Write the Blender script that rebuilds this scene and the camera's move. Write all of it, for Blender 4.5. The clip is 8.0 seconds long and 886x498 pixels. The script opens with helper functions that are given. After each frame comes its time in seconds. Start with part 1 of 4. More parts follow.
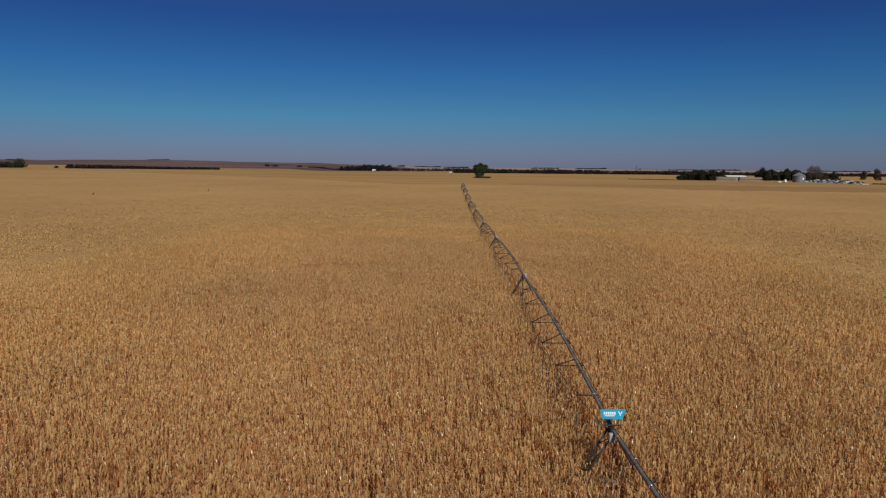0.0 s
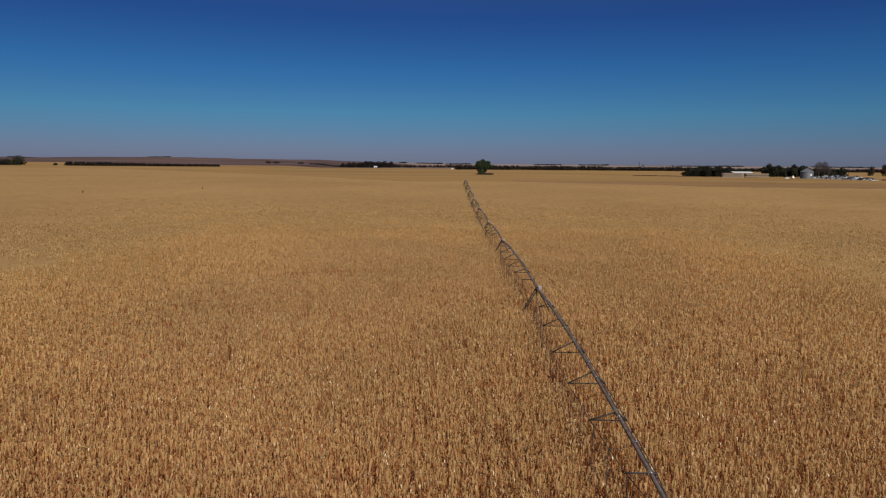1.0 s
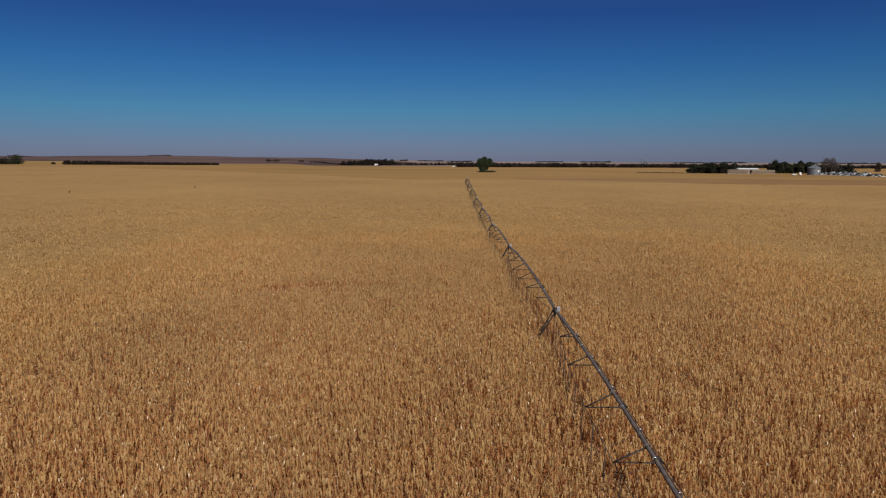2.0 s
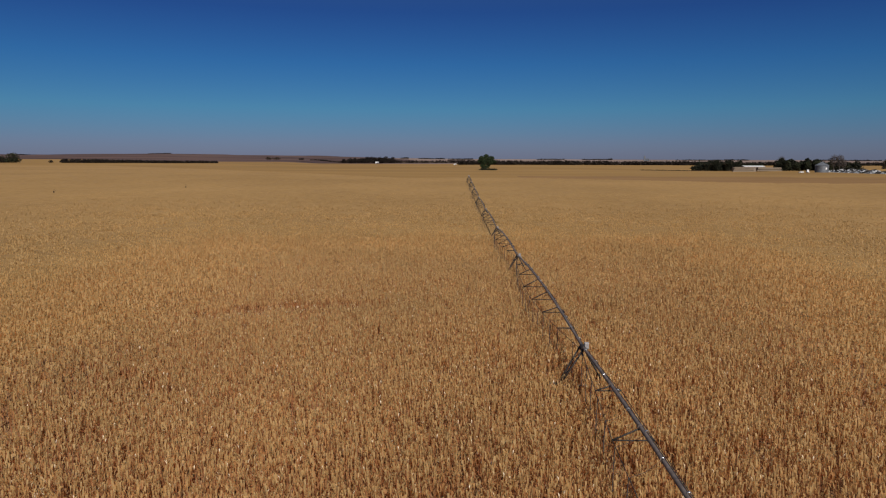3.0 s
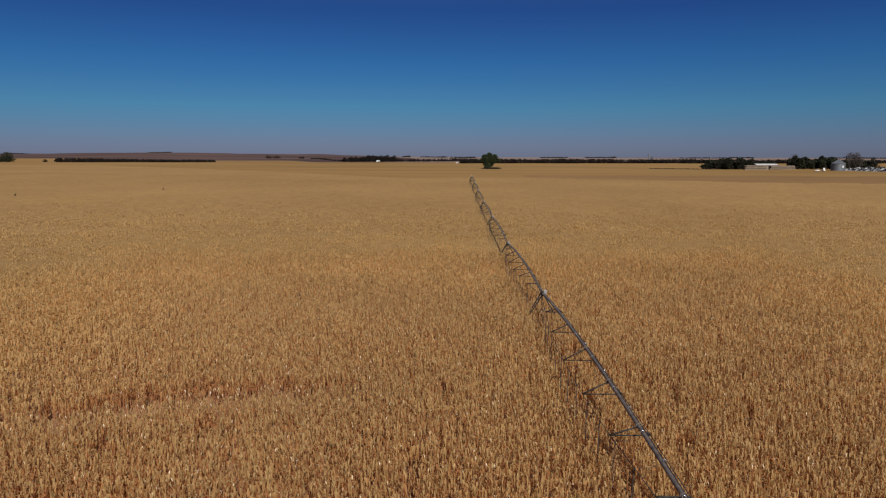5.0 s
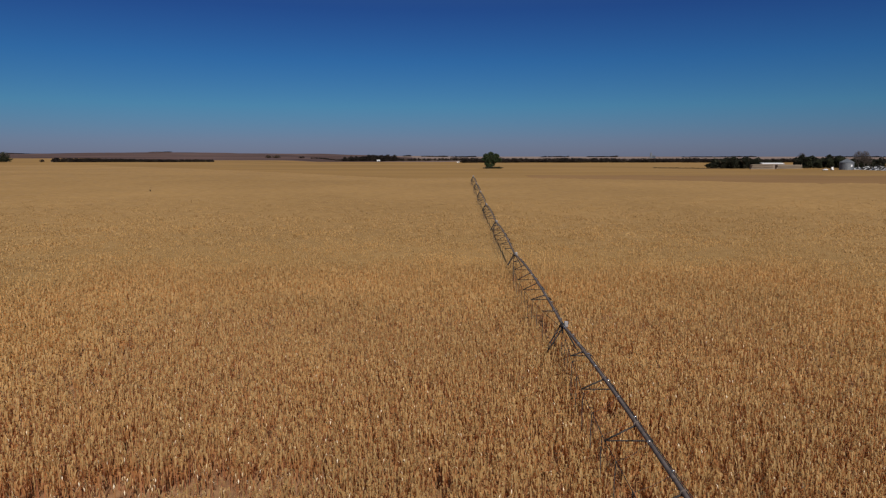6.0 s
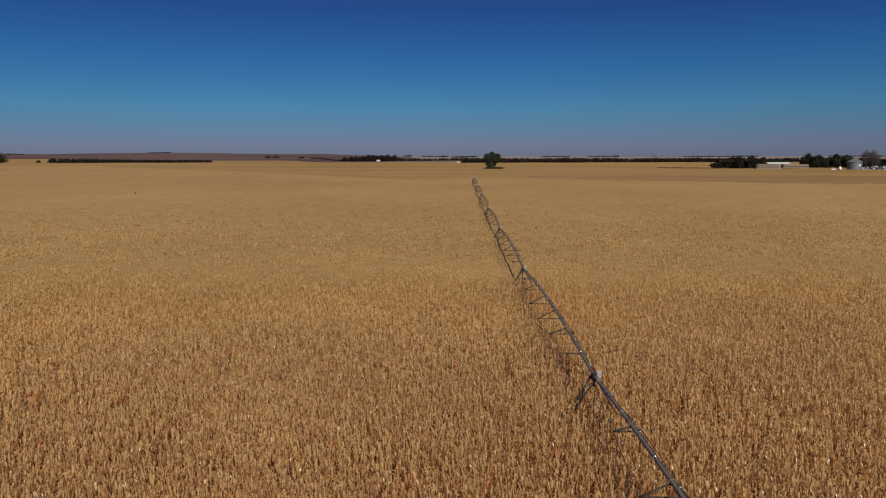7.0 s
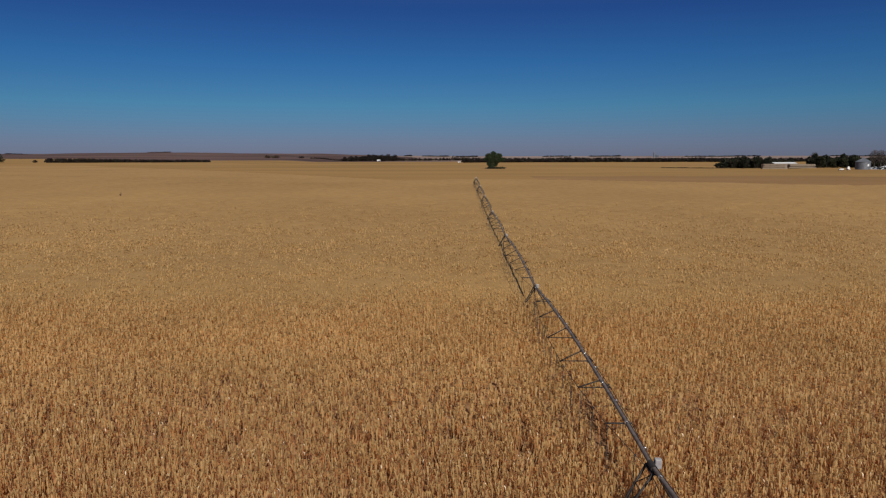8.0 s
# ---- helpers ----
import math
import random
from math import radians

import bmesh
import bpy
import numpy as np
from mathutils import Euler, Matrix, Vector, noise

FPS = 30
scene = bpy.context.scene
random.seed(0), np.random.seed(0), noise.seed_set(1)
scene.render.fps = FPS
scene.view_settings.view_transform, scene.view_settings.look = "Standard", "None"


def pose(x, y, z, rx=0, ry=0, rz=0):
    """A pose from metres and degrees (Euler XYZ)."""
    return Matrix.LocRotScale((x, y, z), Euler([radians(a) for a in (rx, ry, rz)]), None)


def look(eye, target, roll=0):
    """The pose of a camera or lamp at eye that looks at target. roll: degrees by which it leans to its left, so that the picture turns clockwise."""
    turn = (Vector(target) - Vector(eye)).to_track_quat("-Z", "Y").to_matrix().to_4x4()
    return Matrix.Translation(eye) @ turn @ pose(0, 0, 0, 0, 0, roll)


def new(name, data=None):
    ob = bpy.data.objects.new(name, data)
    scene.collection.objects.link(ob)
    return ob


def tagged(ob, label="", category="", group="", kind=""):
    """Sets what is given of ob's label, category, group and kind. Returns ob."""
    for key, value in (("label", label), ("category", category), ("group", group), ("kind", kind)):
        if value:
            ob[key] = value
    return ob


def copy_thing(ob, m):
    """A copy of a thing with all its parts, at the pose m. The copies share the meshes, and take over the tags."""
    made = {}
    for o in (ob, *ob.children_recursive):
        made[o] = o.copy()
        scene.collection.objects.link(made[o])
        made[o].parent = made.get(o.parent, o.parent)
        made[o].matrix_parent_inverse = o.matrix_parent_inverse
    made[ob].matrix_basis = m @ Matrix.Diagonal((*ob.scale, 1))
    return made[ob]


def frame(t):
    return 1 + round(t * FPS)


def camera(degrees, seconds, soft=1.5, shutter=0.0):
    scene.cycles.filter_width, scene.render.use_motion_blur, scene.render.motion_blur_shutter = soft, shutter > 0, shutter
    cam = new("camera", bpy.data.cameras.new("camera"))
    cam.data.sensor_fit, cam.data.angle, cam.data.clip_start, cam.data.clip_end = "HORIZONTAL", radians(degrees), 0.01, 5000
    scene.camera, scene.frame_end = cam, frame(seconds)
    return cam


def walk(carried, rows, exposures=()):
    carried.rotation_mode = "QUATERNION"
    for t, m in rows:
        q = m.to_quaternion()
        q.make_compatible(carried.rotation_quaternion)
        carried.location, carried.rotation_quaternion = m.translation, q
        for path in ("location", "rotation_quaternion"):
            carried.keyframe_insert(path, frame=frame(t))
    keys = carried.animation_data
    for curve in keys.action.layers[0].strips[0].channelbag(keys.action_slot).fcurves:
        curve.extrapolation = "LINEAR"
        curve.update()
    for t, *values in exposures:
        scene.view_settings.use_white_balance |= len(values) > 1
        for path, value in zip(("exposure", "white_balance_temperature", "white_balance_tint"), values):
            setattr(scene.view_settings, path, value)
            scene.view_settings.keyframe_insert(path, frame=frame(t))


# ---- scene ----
# ---------------------------------------------------------------- camera
cam = camera(67.3, 8.0, soft=1.2)
PATH = [
    (0, (-9.572, -35.853, 18.541), (-9.585, -33.869, 18.285), 0.6),
    (0.5, (-9.545, -30.335, 18.441), (-9.561, -28.352, 18.179), 0.5),
    (1, (-9.593, -24.484, 18.413), (-9.612, -22.502, 18.147), 0.5),
    (2.5, (-9.536, -6.015, 18.328), (-9.561, -4.034, 18.051), 0.2),
    (3, (-9.532, 0.467, 18.376), (-9.559, 2.447, 18.096), 0.2),
    (3.5, (-9.463, 7.092, 18.409), (-9.493, 9.072, 18.128), 0.1),
    (4, (-9.378, 13.838, 18.468), (-9.41, 15.818, 18.184), 0.1),
    (4.5, (-9.364, 20.687, 18.509), (-9.397, 22.666, 18.225), 0.1),
    (6, (-9.215, 41.232, 18.54), (-9.252, 43.211, 18.253), 0.0),
    (6.5, (-9.192, 47.962, 18.566), (-9.23, 49.941, 18.28), -0.1),
    (7, (-9.16, 54.532, 18.561), (-9.199, 56.511, 18.274), -0.1),
    (7.5, (-9.199, 61.007, 18.566), (-9.239, 62.985, 18.278), -0.1),
    (8, (-9.243, 67.407, 18.592), (-9.284, 69.386, 18.304), -0.1),
]
walk(cam, [(t, look(eye, target, roll)) for t, eye, target, roll in PATH])

# ---------------------------------------------------------------- sky and sun
SUN_ELEVATION, SUN_AZIMUTH = 42.0, 163.0      # degrees; azimuth clockwise from +y
sun_way = Vector((math.sin(radians(SUN_AZIMUTH)) * math.cos(radians(SUN_ELEVATION)),
                  math.cos(radians(SUN_AZIMUTH)) * math.cos(radians(SUN_ELEVATION)),
                  math.sin(radians(SUN_ELEVATION))))
world = bpy.data.worlds.new("sky")
scene.world = world
world.use_nodes = True
wn, wl = world.node_tree.nodes, world.node_tree.links
sky = wn.new("ShaderNodeTexSky")
sky.sky_type = "NISHITA"
sky.sun_disc = False
sky.sun_elevation = radians(SUN_ELEVATION)
sky.sun_rotation = radians(SUN_AZIMUTH)
sky.altitude = 800
sky.air_density, sky.dust_density, sky.ozone_density = 1.0, 0.3, 4.0
tint = wn.new("ShaderNodeMix")
tint.data_type, tint.blend_type = "RGBA", "MULTIPLY"
tint.inputs["Factor"].default_value = 1.0
coord = wn.new("ShaderNodeTexCoord")
height = wn.new("ShaderNodeSeparateXYZ")
haze = wn.new("ShaderNodeValToRGB")
steps = [(0.0, (0.30, 0.35, 0.64)), (0.018, (0.30, 0.375, 0.66)), (0.066, (0.217, 0.48, 0.72)), (0.13, (0.145, 0.41, 0.73)), (0.2, (0.127, 0.29, 0.63)), (0.42, (0.46, 0.49, 0.54)), (1.0, (0.95, 0.87, 0.75))]
while len(haze.color_ramp.elements) < len(steps):
    haze.color_ramp.elements.new(0.5)
for stop, (where, colour) in zip(haze.color_ramp.elements, steps):
    stop.position, stop.color = where, (*colour, 1)
wl.new(coord.outputs["Generated"], height.inputs["Vector"])
wl.new(height.outputs["Z"], haze.inputs["Fac"])
wl.new(haze.outputs["Color"], tint.inputs["B"])
wl.new(sky.outputs["Color"], tint.inputs["A"])
wl.new(tint.outputs["Result"], wn["Background"].inputs["Color"])
wn["Background"].inputs["Strength"].default_value = 0.06

sun = new("sun", bpy.data.lights.new("sun", "SUN"))
sun.data.energy, sun.data.angle, sun.data.color = 4.15, radians(0.53), (1.0, 0.93, 0.84)
sun.matrix_world = look(sun_way * 200, (0, 0, 0))


# ---------------------------------------------------------------- materials
def material(name, ramp, scale=4.0, detail=4.0, rough=0.7, metal=0.0, bump=0.0, bump_scale=30.0,
             island=0.0, translucent=0.0, coords="Object", stretch=(1, 1, 1), patch=0.0, patch_scale=0.05, spec=0.5):
    """Procedural surface: a noise (mixed with a random value per island or per object) through a ramp, a larger patchiness, and fine bump."""
    m = bpy.data.materials.new(name)
    m.use_nodes = True
    n, l = m.node_tree.nodes, m.node_tree.links
    bsdf = n["Principled BSDF"]
    bsdf.inputs["Roughness"].default_value = rough
    bsdf.inputs["Metallic"].default_value = metal
    bsdf.inputs["Specular IOR Level"].default_value = spec
    place = n.new("ShaderNodeTexCoord")
    if coords == "World":
        place = n.new("ShaderNodeNewGeometry")
        source = place.outputs["Position"]
    else:
        source = place.outputs[coords]
    mapping = n.new("ShaderNodeMapping")
    mapping.inputs["Scale"].default_value = stretch
    l.new(source, mapping.inputs["Vector"])
    tex = n.new("ShaderNodeTexNoise")
    tex.inputs["Scale"].default_value, tex.inputs["Detail"].default_value = scale, detail
    l.new(mapping.outputs["Vector"], tex.inputs["Vector"])
    value = tex.outputs["Fac"]
    if island:
        geo = n.new("ShaderNodeNewGeometry")
        mixer = n.new("ShaderNodeMix")
        mixer.inputs["Factor"].default_value = island
        l.new(value, mixer.inputs["A"])
        l.new(geo.outputs["Random Per Island"], mixer.inputs["B"])
        value = mixer.outputs["Result"]
    cr = n.new("ShaderNodeValToRGB")
    while len(cr.color_ramp.elements) < len(ramp):
        cr.color_ramp.elements.new(0.5)
    for e, (p, c) in zip(cr.color_ramp.elements, ramp):
        e.position, e.color = p, (*c, 1)
    l.new(value, cr.inputs["Fac"])
    colour = cr.outputs["Color"]
    if patch:
        big = n.new("ShaderNodeTexNoise")
        big.inputs["Scale"].default_value, big.inputs["Detail"].default_value = patch_scale, 5
        l.new(mapping.outputs["Vector"], big.inputs["Vector"])
        span = n.new("ShaderNodeMapRange")
        span.inputs["From Min"].default_value, span.inputs["From Max"].default_value = 0.3, 0.7
        span.inputs["To Min"].default_value, span.inputs["To Max"].default_value = 1 - patch, 1 + patch
        l.new(big.outputs["Fac"], span.inputs["Value"])
        mul = n.new("ShaderNodeVectorMath")
        mul.operation = "SCALE"
        l.new(colour, mul.inputs[0])
        l.new(span.outputs["Result"], mul.inputs["Scale"])
        colour = mul.outputs["Vector"]
    l.new(colour, bsdf.inputs["Base Color"])
    if bump:
        fine = n.new("ShaderNodeTexNoise")
        fine.inputs["Scale"].default_value, fine.inputs["Detail"].default_value = bump_scale, 3
        l.new(mapping.outputs["Vector"], fine.inputs["Vector"])
        bm = n.new("ShaderNodeBump")
        bm.inputs["Strength"].default_value = bump
        l.new(fine.outputs["Fac"], bm.inputs["Height"])
        l.new(bm.outputs["Normal"], bsdf.inputs["Normal"])
    if translucent:
        tr = n.new("ShaderNodeBsdfTranslucent")
        l.new(colour, tr.inputs["Color"])
        ms = n.new("ShaderNodeMixShader")
        ms.inputs["Fac"].default_value = translucent
        l.new(bsdf.outputs["BSDF"], ms.inputs[1])
        l.new(tr.outputs["BSDF"], ms.inputs[2])
        l.new(ms.outputs["Shader"], n["Material Output"].inputs["Surface"])
    return m


CORN = material("dry_corn_leaf", [(0.2, (0.55, 0.292, 0.120)), (0.48, (0.655, 0.375, 0.154)), (0.66, (0.69, 0.40, 0.167)), (0.80, (0.715, 0.445, 0.195))],
                scale=0.6, rough=0.65, island=0.62, translucent=0.57, coords="World", patch=0.09, patch_scale=0.06)
# red-brown low leaves, darkened to put the gaps' shade into the colour
CORN_LOW_SHADE = material("dry_corn_low_shade", [(0.2, (0.45, 0.212, 0.09)), (0.5, (0.56, 0.292, 0.122)), (0.8, (0.64, 0.36, 0.152))],
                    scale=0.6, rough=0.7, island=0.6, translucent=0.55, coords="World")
# straw-coloured top leaves and tassels, lightened further as if sunlit
CORN_TOPS_LIT = material("dry_corn_tops_lit", [(0.2, (0.60, 0.393, 0.17)), (0.5, (0.68, 0.455, 0.197)), (0.8, (0.74, 0.507, 0.23))],
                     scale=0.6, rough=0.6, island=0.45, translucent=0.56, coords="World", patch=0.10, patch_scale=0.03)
# darker copy of the tops: far rows' light and shade in one colour
CORN_FAR = material("dry_corn_far_tips_shaded", [(0.2, (0.43, 0.265, 0.104)), (0.5, (0.47, 0.295, 0.118)), (0.8, (0.51, 0.325, 0.132))],
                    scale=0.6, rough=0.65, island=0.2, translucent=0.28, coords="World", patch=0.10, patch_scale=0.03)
HUSK = material("corn_husk", [(0.2, (0.55, 0.4, 0.218)), (0.9, (0.85, 0.74, 0.567))], scale=2, rough=0.55, island=0.7, coords="World")
# stalks darkened and reddened to carry the warm shade of the gaps
STALK = material("dry_corn_stalk_shaded", [(0.2, (0.22, 0.072, 0.031)), (0.8, (0.36, 0.16, 0.07))], scale=3, rough=0.7, island=0.5, coords="World")
CANOPY = material("corn_canopy", [(0.25, (0.298, 0.18, 0.071)), (0.5, (0.342, 0.209, 0.083)), (0.75, (0.384, 0.239, 0.097))], scale=0.35, detail=8,
                  rough=0.8, bump=0.45, bump_scale=1.2, coords="World", patch=0.12, patch_scale=0.012, spec=0.1)
SOIL = material("field_soil", [(0.3, (0.265, 0.158, 0.058)), (0.55, (0.31, 0.187, 0.070)), (0.75, (0.35, 0.218, 0.088))], scale=0.02, detail=8,
                rough=0.95, bump=0.3, bump_scale=0.5, coords="World", patch=0.12, patch_scale=0.006, stretch=(0.2, 1, 1), spec=0.1)
STUBBLE = material("grey_stubble", [(0.3, (0.232, 0.134, 0.059)), (0.55, (0.272, 0.159, 0.069)), (0.75, (0.312, 0.188, 0.084))], scale=0.05, detail=8,
                   rough=0.95, bump=0.3, bump_scale=0.5, coords="World", patch=0.12, patch_scale=0.008, stretch=(0.2, 1, 1), spec=0.1)
# leaf litter, with the shade between the plants mixed into its colour
LITTER_SHADE = material("corn_litter_shade", [(0.3, (0.20, 0.108, 0.058)), (0.55, (0.30, 0.17, 0.09)), (0.75, (0.41, 0.245, 0.13))], scale=1.2, detail=8,
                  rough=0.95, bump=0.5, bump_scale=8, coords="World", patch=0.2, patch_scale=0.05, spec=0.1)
STEEL = material("galvanised_steel", [(0.3, (0.098, 0.078, 0.07)), (0.7, (0.20, 0.164, 0.148))], scale=3, rough=0.6, metal=0.1, bump=0.05, spec=0.25)
# darker steel for legs, struts, rods and joints
DARKSTEEL = material("dark_steel", [(0.3, (0.026, 0.022, 0.021)), (0.7, (0.06, 0.052, 0.048))], scale=5, rough=0.65, metal=0.1, spec=0.25)
BRIGHT = material("bright_zinc", [(0.3, (0.7, 0.71, 0.72)), (0.7, (0.85, 0.85, 0.86))], scale=6, rough=0.22, metal=0.8)
RUBBER = material("tyre_rubber", [(0.3, (0.02, 0.02, 0.02)), (0.7, (0.05, 0.045, 0.04))], scale=8, rough=0.85)
HOSE = material("hose", [(0.3, (0.03, 0.03, 0.035)), (0.7, (0.06, 0.06, 0.065))], scale=8, rough=0.6)
BOX = material("painted_box", [(0.3, (0.27, 0.26, 0.27)), (0.7, (0.38, 0.37, 0.37))], scale=5, rough=0.4)
SIGNBLUE = material("sign_blue", [(0.3, (0.01, 0.32, 0.56)), (0.7, (0.014, 0.37, 0.62))], scale=6, rough=0.35)
SIGNWHITE = material("sign_white", [(0.3, (0.75, 0.80, 0.84)), (0.7, (0.82, 0.86, 0.88))], scale=6, rough=0.4)
BARK = material("bark", [(0.3, (0.07, 0.05, 0.035)), (0.7, (0.14, 0.10, 0.075))], scale=1.5, rough=0.9, bump=0.4, bump_scale=4)
LEAF = material("green_leaf", [(0.2, (0.02, 0.03, 0.014)), (0.5, (0.036, 0.052, 0.024)), (0.8, (0.058, 0.076, 0.034))], scale=0.3, rough=0.6, island=0.6, translucent=0.15, spec=0.1)
CEDAR = material("cedar_leaf", [(0.2, (0.012, 0.014, 0.010)), (0.5, (0.022, 0.024, 0.016)), (0.8, (0.036, 0.037, 0.023))], scale=0.3, rough=0.7, island=0.6, spec=0.1)
AUTUMN = material("far_wood_leaf", [(0.1, (0.035, 0.025, 0.02)), (0.6, (0.06, 0.042, 0.03)), (0.95, (0.075, 0.07, 0.035))], scale=0.05, rough=0.8, island=0.4, spec=0.1)
TWIG = material("bare_twig", [(0.2, (0.06, 0.05, 0.046)), (0.8, (0.12, 0.10, 0.09))], scale=1, rough=0.9, island=0.5, spec=0.1)
OLIVE = material("olive_leaf", [(0.2, (0.016, 0.018, 0.012)), (0.5, (0.03, 0.034, 0.02)), (0.8, (0.05, 0.053, 0.028))], scale=0.1, rough=0.8, island=0.5, spec=0.1)
# prairie brown with the mauve haze of distance put into the colour
HILL = material("far_prairie_hazed", [(0.35, (0.08, 0.052, 0.048)), (0.5, (0.108, 0.069, 0.062)), (0.65, (0.14, 0.09, 0.078)), (0.75, (0.18, 0.12, 0.10))], scale=0.004, detail=3, rough=0.95, coords="World",
                patch=0.35, patch_scale=0.006, stretch=(0.3, 1, 1), spec=0.1)
PALE = material("far_pale_fields", [(0.35, (0.165, 0.115, 0.10)), (0.5, (0.25, 0.185, 0.16)), (0.75, (0.36, 0.28, 0.242))], scale=0.004, detail=3, rough=0.95, coords="World",
                patch=0.2, patch_scale=0.001, stretch=(0.3, 1, 1), spec=0.1)
DUSK = material("dark_thicket", [(0.2, (0.012, 0.009, 0.009)), (0.5, (0.022, 0.017, 0.015)), (0.8, (0.038, 0.030, 0.022))], scale=0.05, rough=0.85, island=0.5, spec=0.1)
BALE = material("hay_bale", [(0.2, (0.17, 0.135, 0.10)), (0.8, (0.33, 0.265, 0.20))], scale=1.5, rough=0.95, island=0.6, bump=0.5, bump_scale=6)
ROOFWHITE = material("white_metal_roof", [(0.3, (0.74, 0.74, 0.73)), (0.7, (0.84, 0.84, 0.83))], scale=0.8, rough=0.4, metal=0.1)
WALLTAN = material("tan_siding", [(0.3, (0.20, 0.16, 0.135)), (0.7, (0.27, 0.22, 0.185))], scale=0.8, rough=0.7)
BINSTEEL = material("bin_steel", [(0.3, (0.10, 0.112, 0.135)), (0.7, (0.17, 0.185, 0.21))], scale=0.7, rough=0.6, metal=0.2, stretch=(1, 1, 6))
WHITEPAINT = material("white_paint", [(0.3, (0.74, 0.75, 0.76)), (0.7, (0.84, 0.84, 0.84))], scale=1.5, rough=0.35)
GLASS = material("dark_window", [(0.3, (0.01, 0.012, 0.015)), (0.7, (0.03, 0.035, 0.04))], scale=1, rough=0.1)
PLASTIC = material("white_sheeting", [(0.40, (0.06, 0.065, 0.075)), (0.46, (0.42, 0.43, 0.45)), (0.56, (0.74, 0.75, 0.76))], scale=0.9, rough=0.5, bump=0.3, bump_scale=2)


# ---------------------------------------------------------------- mesh helpers
def soup(name, verts, tris, mats, index=None, smooth=False):
    """One mesh object from numpy triangles."""
    me = bpy.data.meshes.new(name)
    verts, tris = np.asarray(verts, np.float32), np.asarray(tris, np.int32)
    me.vertices.add(len(verts))
    me.vertices.foreach_set("co", verts.ravel())
    me.loops.add(tris.size)
    me.loops.foreach_set("vertex_index", tris.ravel())
    me.polygons.add(len(tris))
    me.polygons.foreach_set("loop_start", np.arange(0, tris.size, 3, dtype=np.int32))
    for m in mats:
        me.materials.append(m)
    if index is not None:
        me.polygons.foreach_set("material_index", np.asarray(index, np.int32))
    me.polygons.foreach_set("use_smooth", np.full(len(tris), smooth))
    me.update(calc_edges=True)
    return new(name, me)


def part(name, bm, mat, parent=None, label="", smooth=False):
    me = bpy.data.meshes.new(name)
    for f in bm.faces:
        f.smooth = smooth
    bm.to_mesh(me)
    bm.free()
    me.materials.append(mat)
    ob = new(name, me)
    if parent is not None:
        ob.parent = parent
    if label:
        ob["label"] = label
    return ob


def add_box(bm, size, at, turn=None, bevel=0.0):
    m = Matrix.Translation(at) @ (turn.to_4x4() if turn else Matrix()) @ Matrix.Diagonal((*size, 1))
    made = bmesh.ops.create_cube(bm, size=1, matrix=m)
    if bevel:
        edges = list({e for v in made["verts"] for e in v.link_edges})
        bmesh.ops.bevel(bm, geom=edges, offset=bevel, segments=2, affect="EDGES", profile=0.5)


def add_rod(bm, a, b, r1, r2=None, sides=8, caps=True):
    a, b = Vector(a), Vector(b)
    way = b - a
    m = Matrix.Translation((a + b) / 2) @ way.to_track_quat("Z", "Y").to_matrix().to_4x4()
    bmesh.ops.create_cone(bm, cap_ends=caps, segments=sides, radius1=r1, radius2=r1 if r2 is None else r2, depth=way.length, matrix=m)


def add_tube(bm, points, r, sides=6):
    """One unbroken tube along points."""
    points = [Vector(p) for p in points]
    rings = []
    for k, p in enumerate(points):
        way = (points[min(k + 1, len(points) - 1)] - points[max(k - 1, 0)]).normalized()
        across = way.cross(Vector((0, 0, 1)) if abs(way.z) < 0.9 else Vector((0, 1, 0))).normalized()
        up = across.cross(way)
        rings.append([bm.verts.new(p + (across * math.cos(a * 2 * math.pi / sides) + up * math.sin(a * 2 * math.pi / sides)) * r) for a in range(sides)])
    for r1, r2 in zip(rings, rings[1:]):
        for a in range(sides):
            bm.faces.new((r1[a], r2[a], r2[(a + 1) % sides], r1[(a + 1) % sides]))
    for ring in (rings[0], rings[-1]):
        bm.faces.new(ring)
    bmesh.ops.recalc_face_normals(bm, faces=bm.faces)


def rod(name, a, b, r, mat, parent, sides=8, r2=None, label=""):
    bm = bmesh.new()
    add_rod(bm, a, b, r, r2, sides)
    return part(name, bm, mat, parent, label, smooth=True)


# ---------------------------------------------------------------- terrain
LEVEL_Y = np.array([-4900, -60, 0, 48.8, 97.6, 150, 245, 295, 390, 520, 800, 1500, 2600, 4900], float)
LEVEL_Z = np.array([0, 0, -0.2, 0.1, -0.28, -1.48, -1.2, 0.0, 2.0, 2.4, 0.8, 0.2, -3.0, -9.0], float)


def smooth_step(a, b, v):
    s = np.clip((v - a) / (b - a), 0, 1)
    return s * s * (3 - 2 * s)


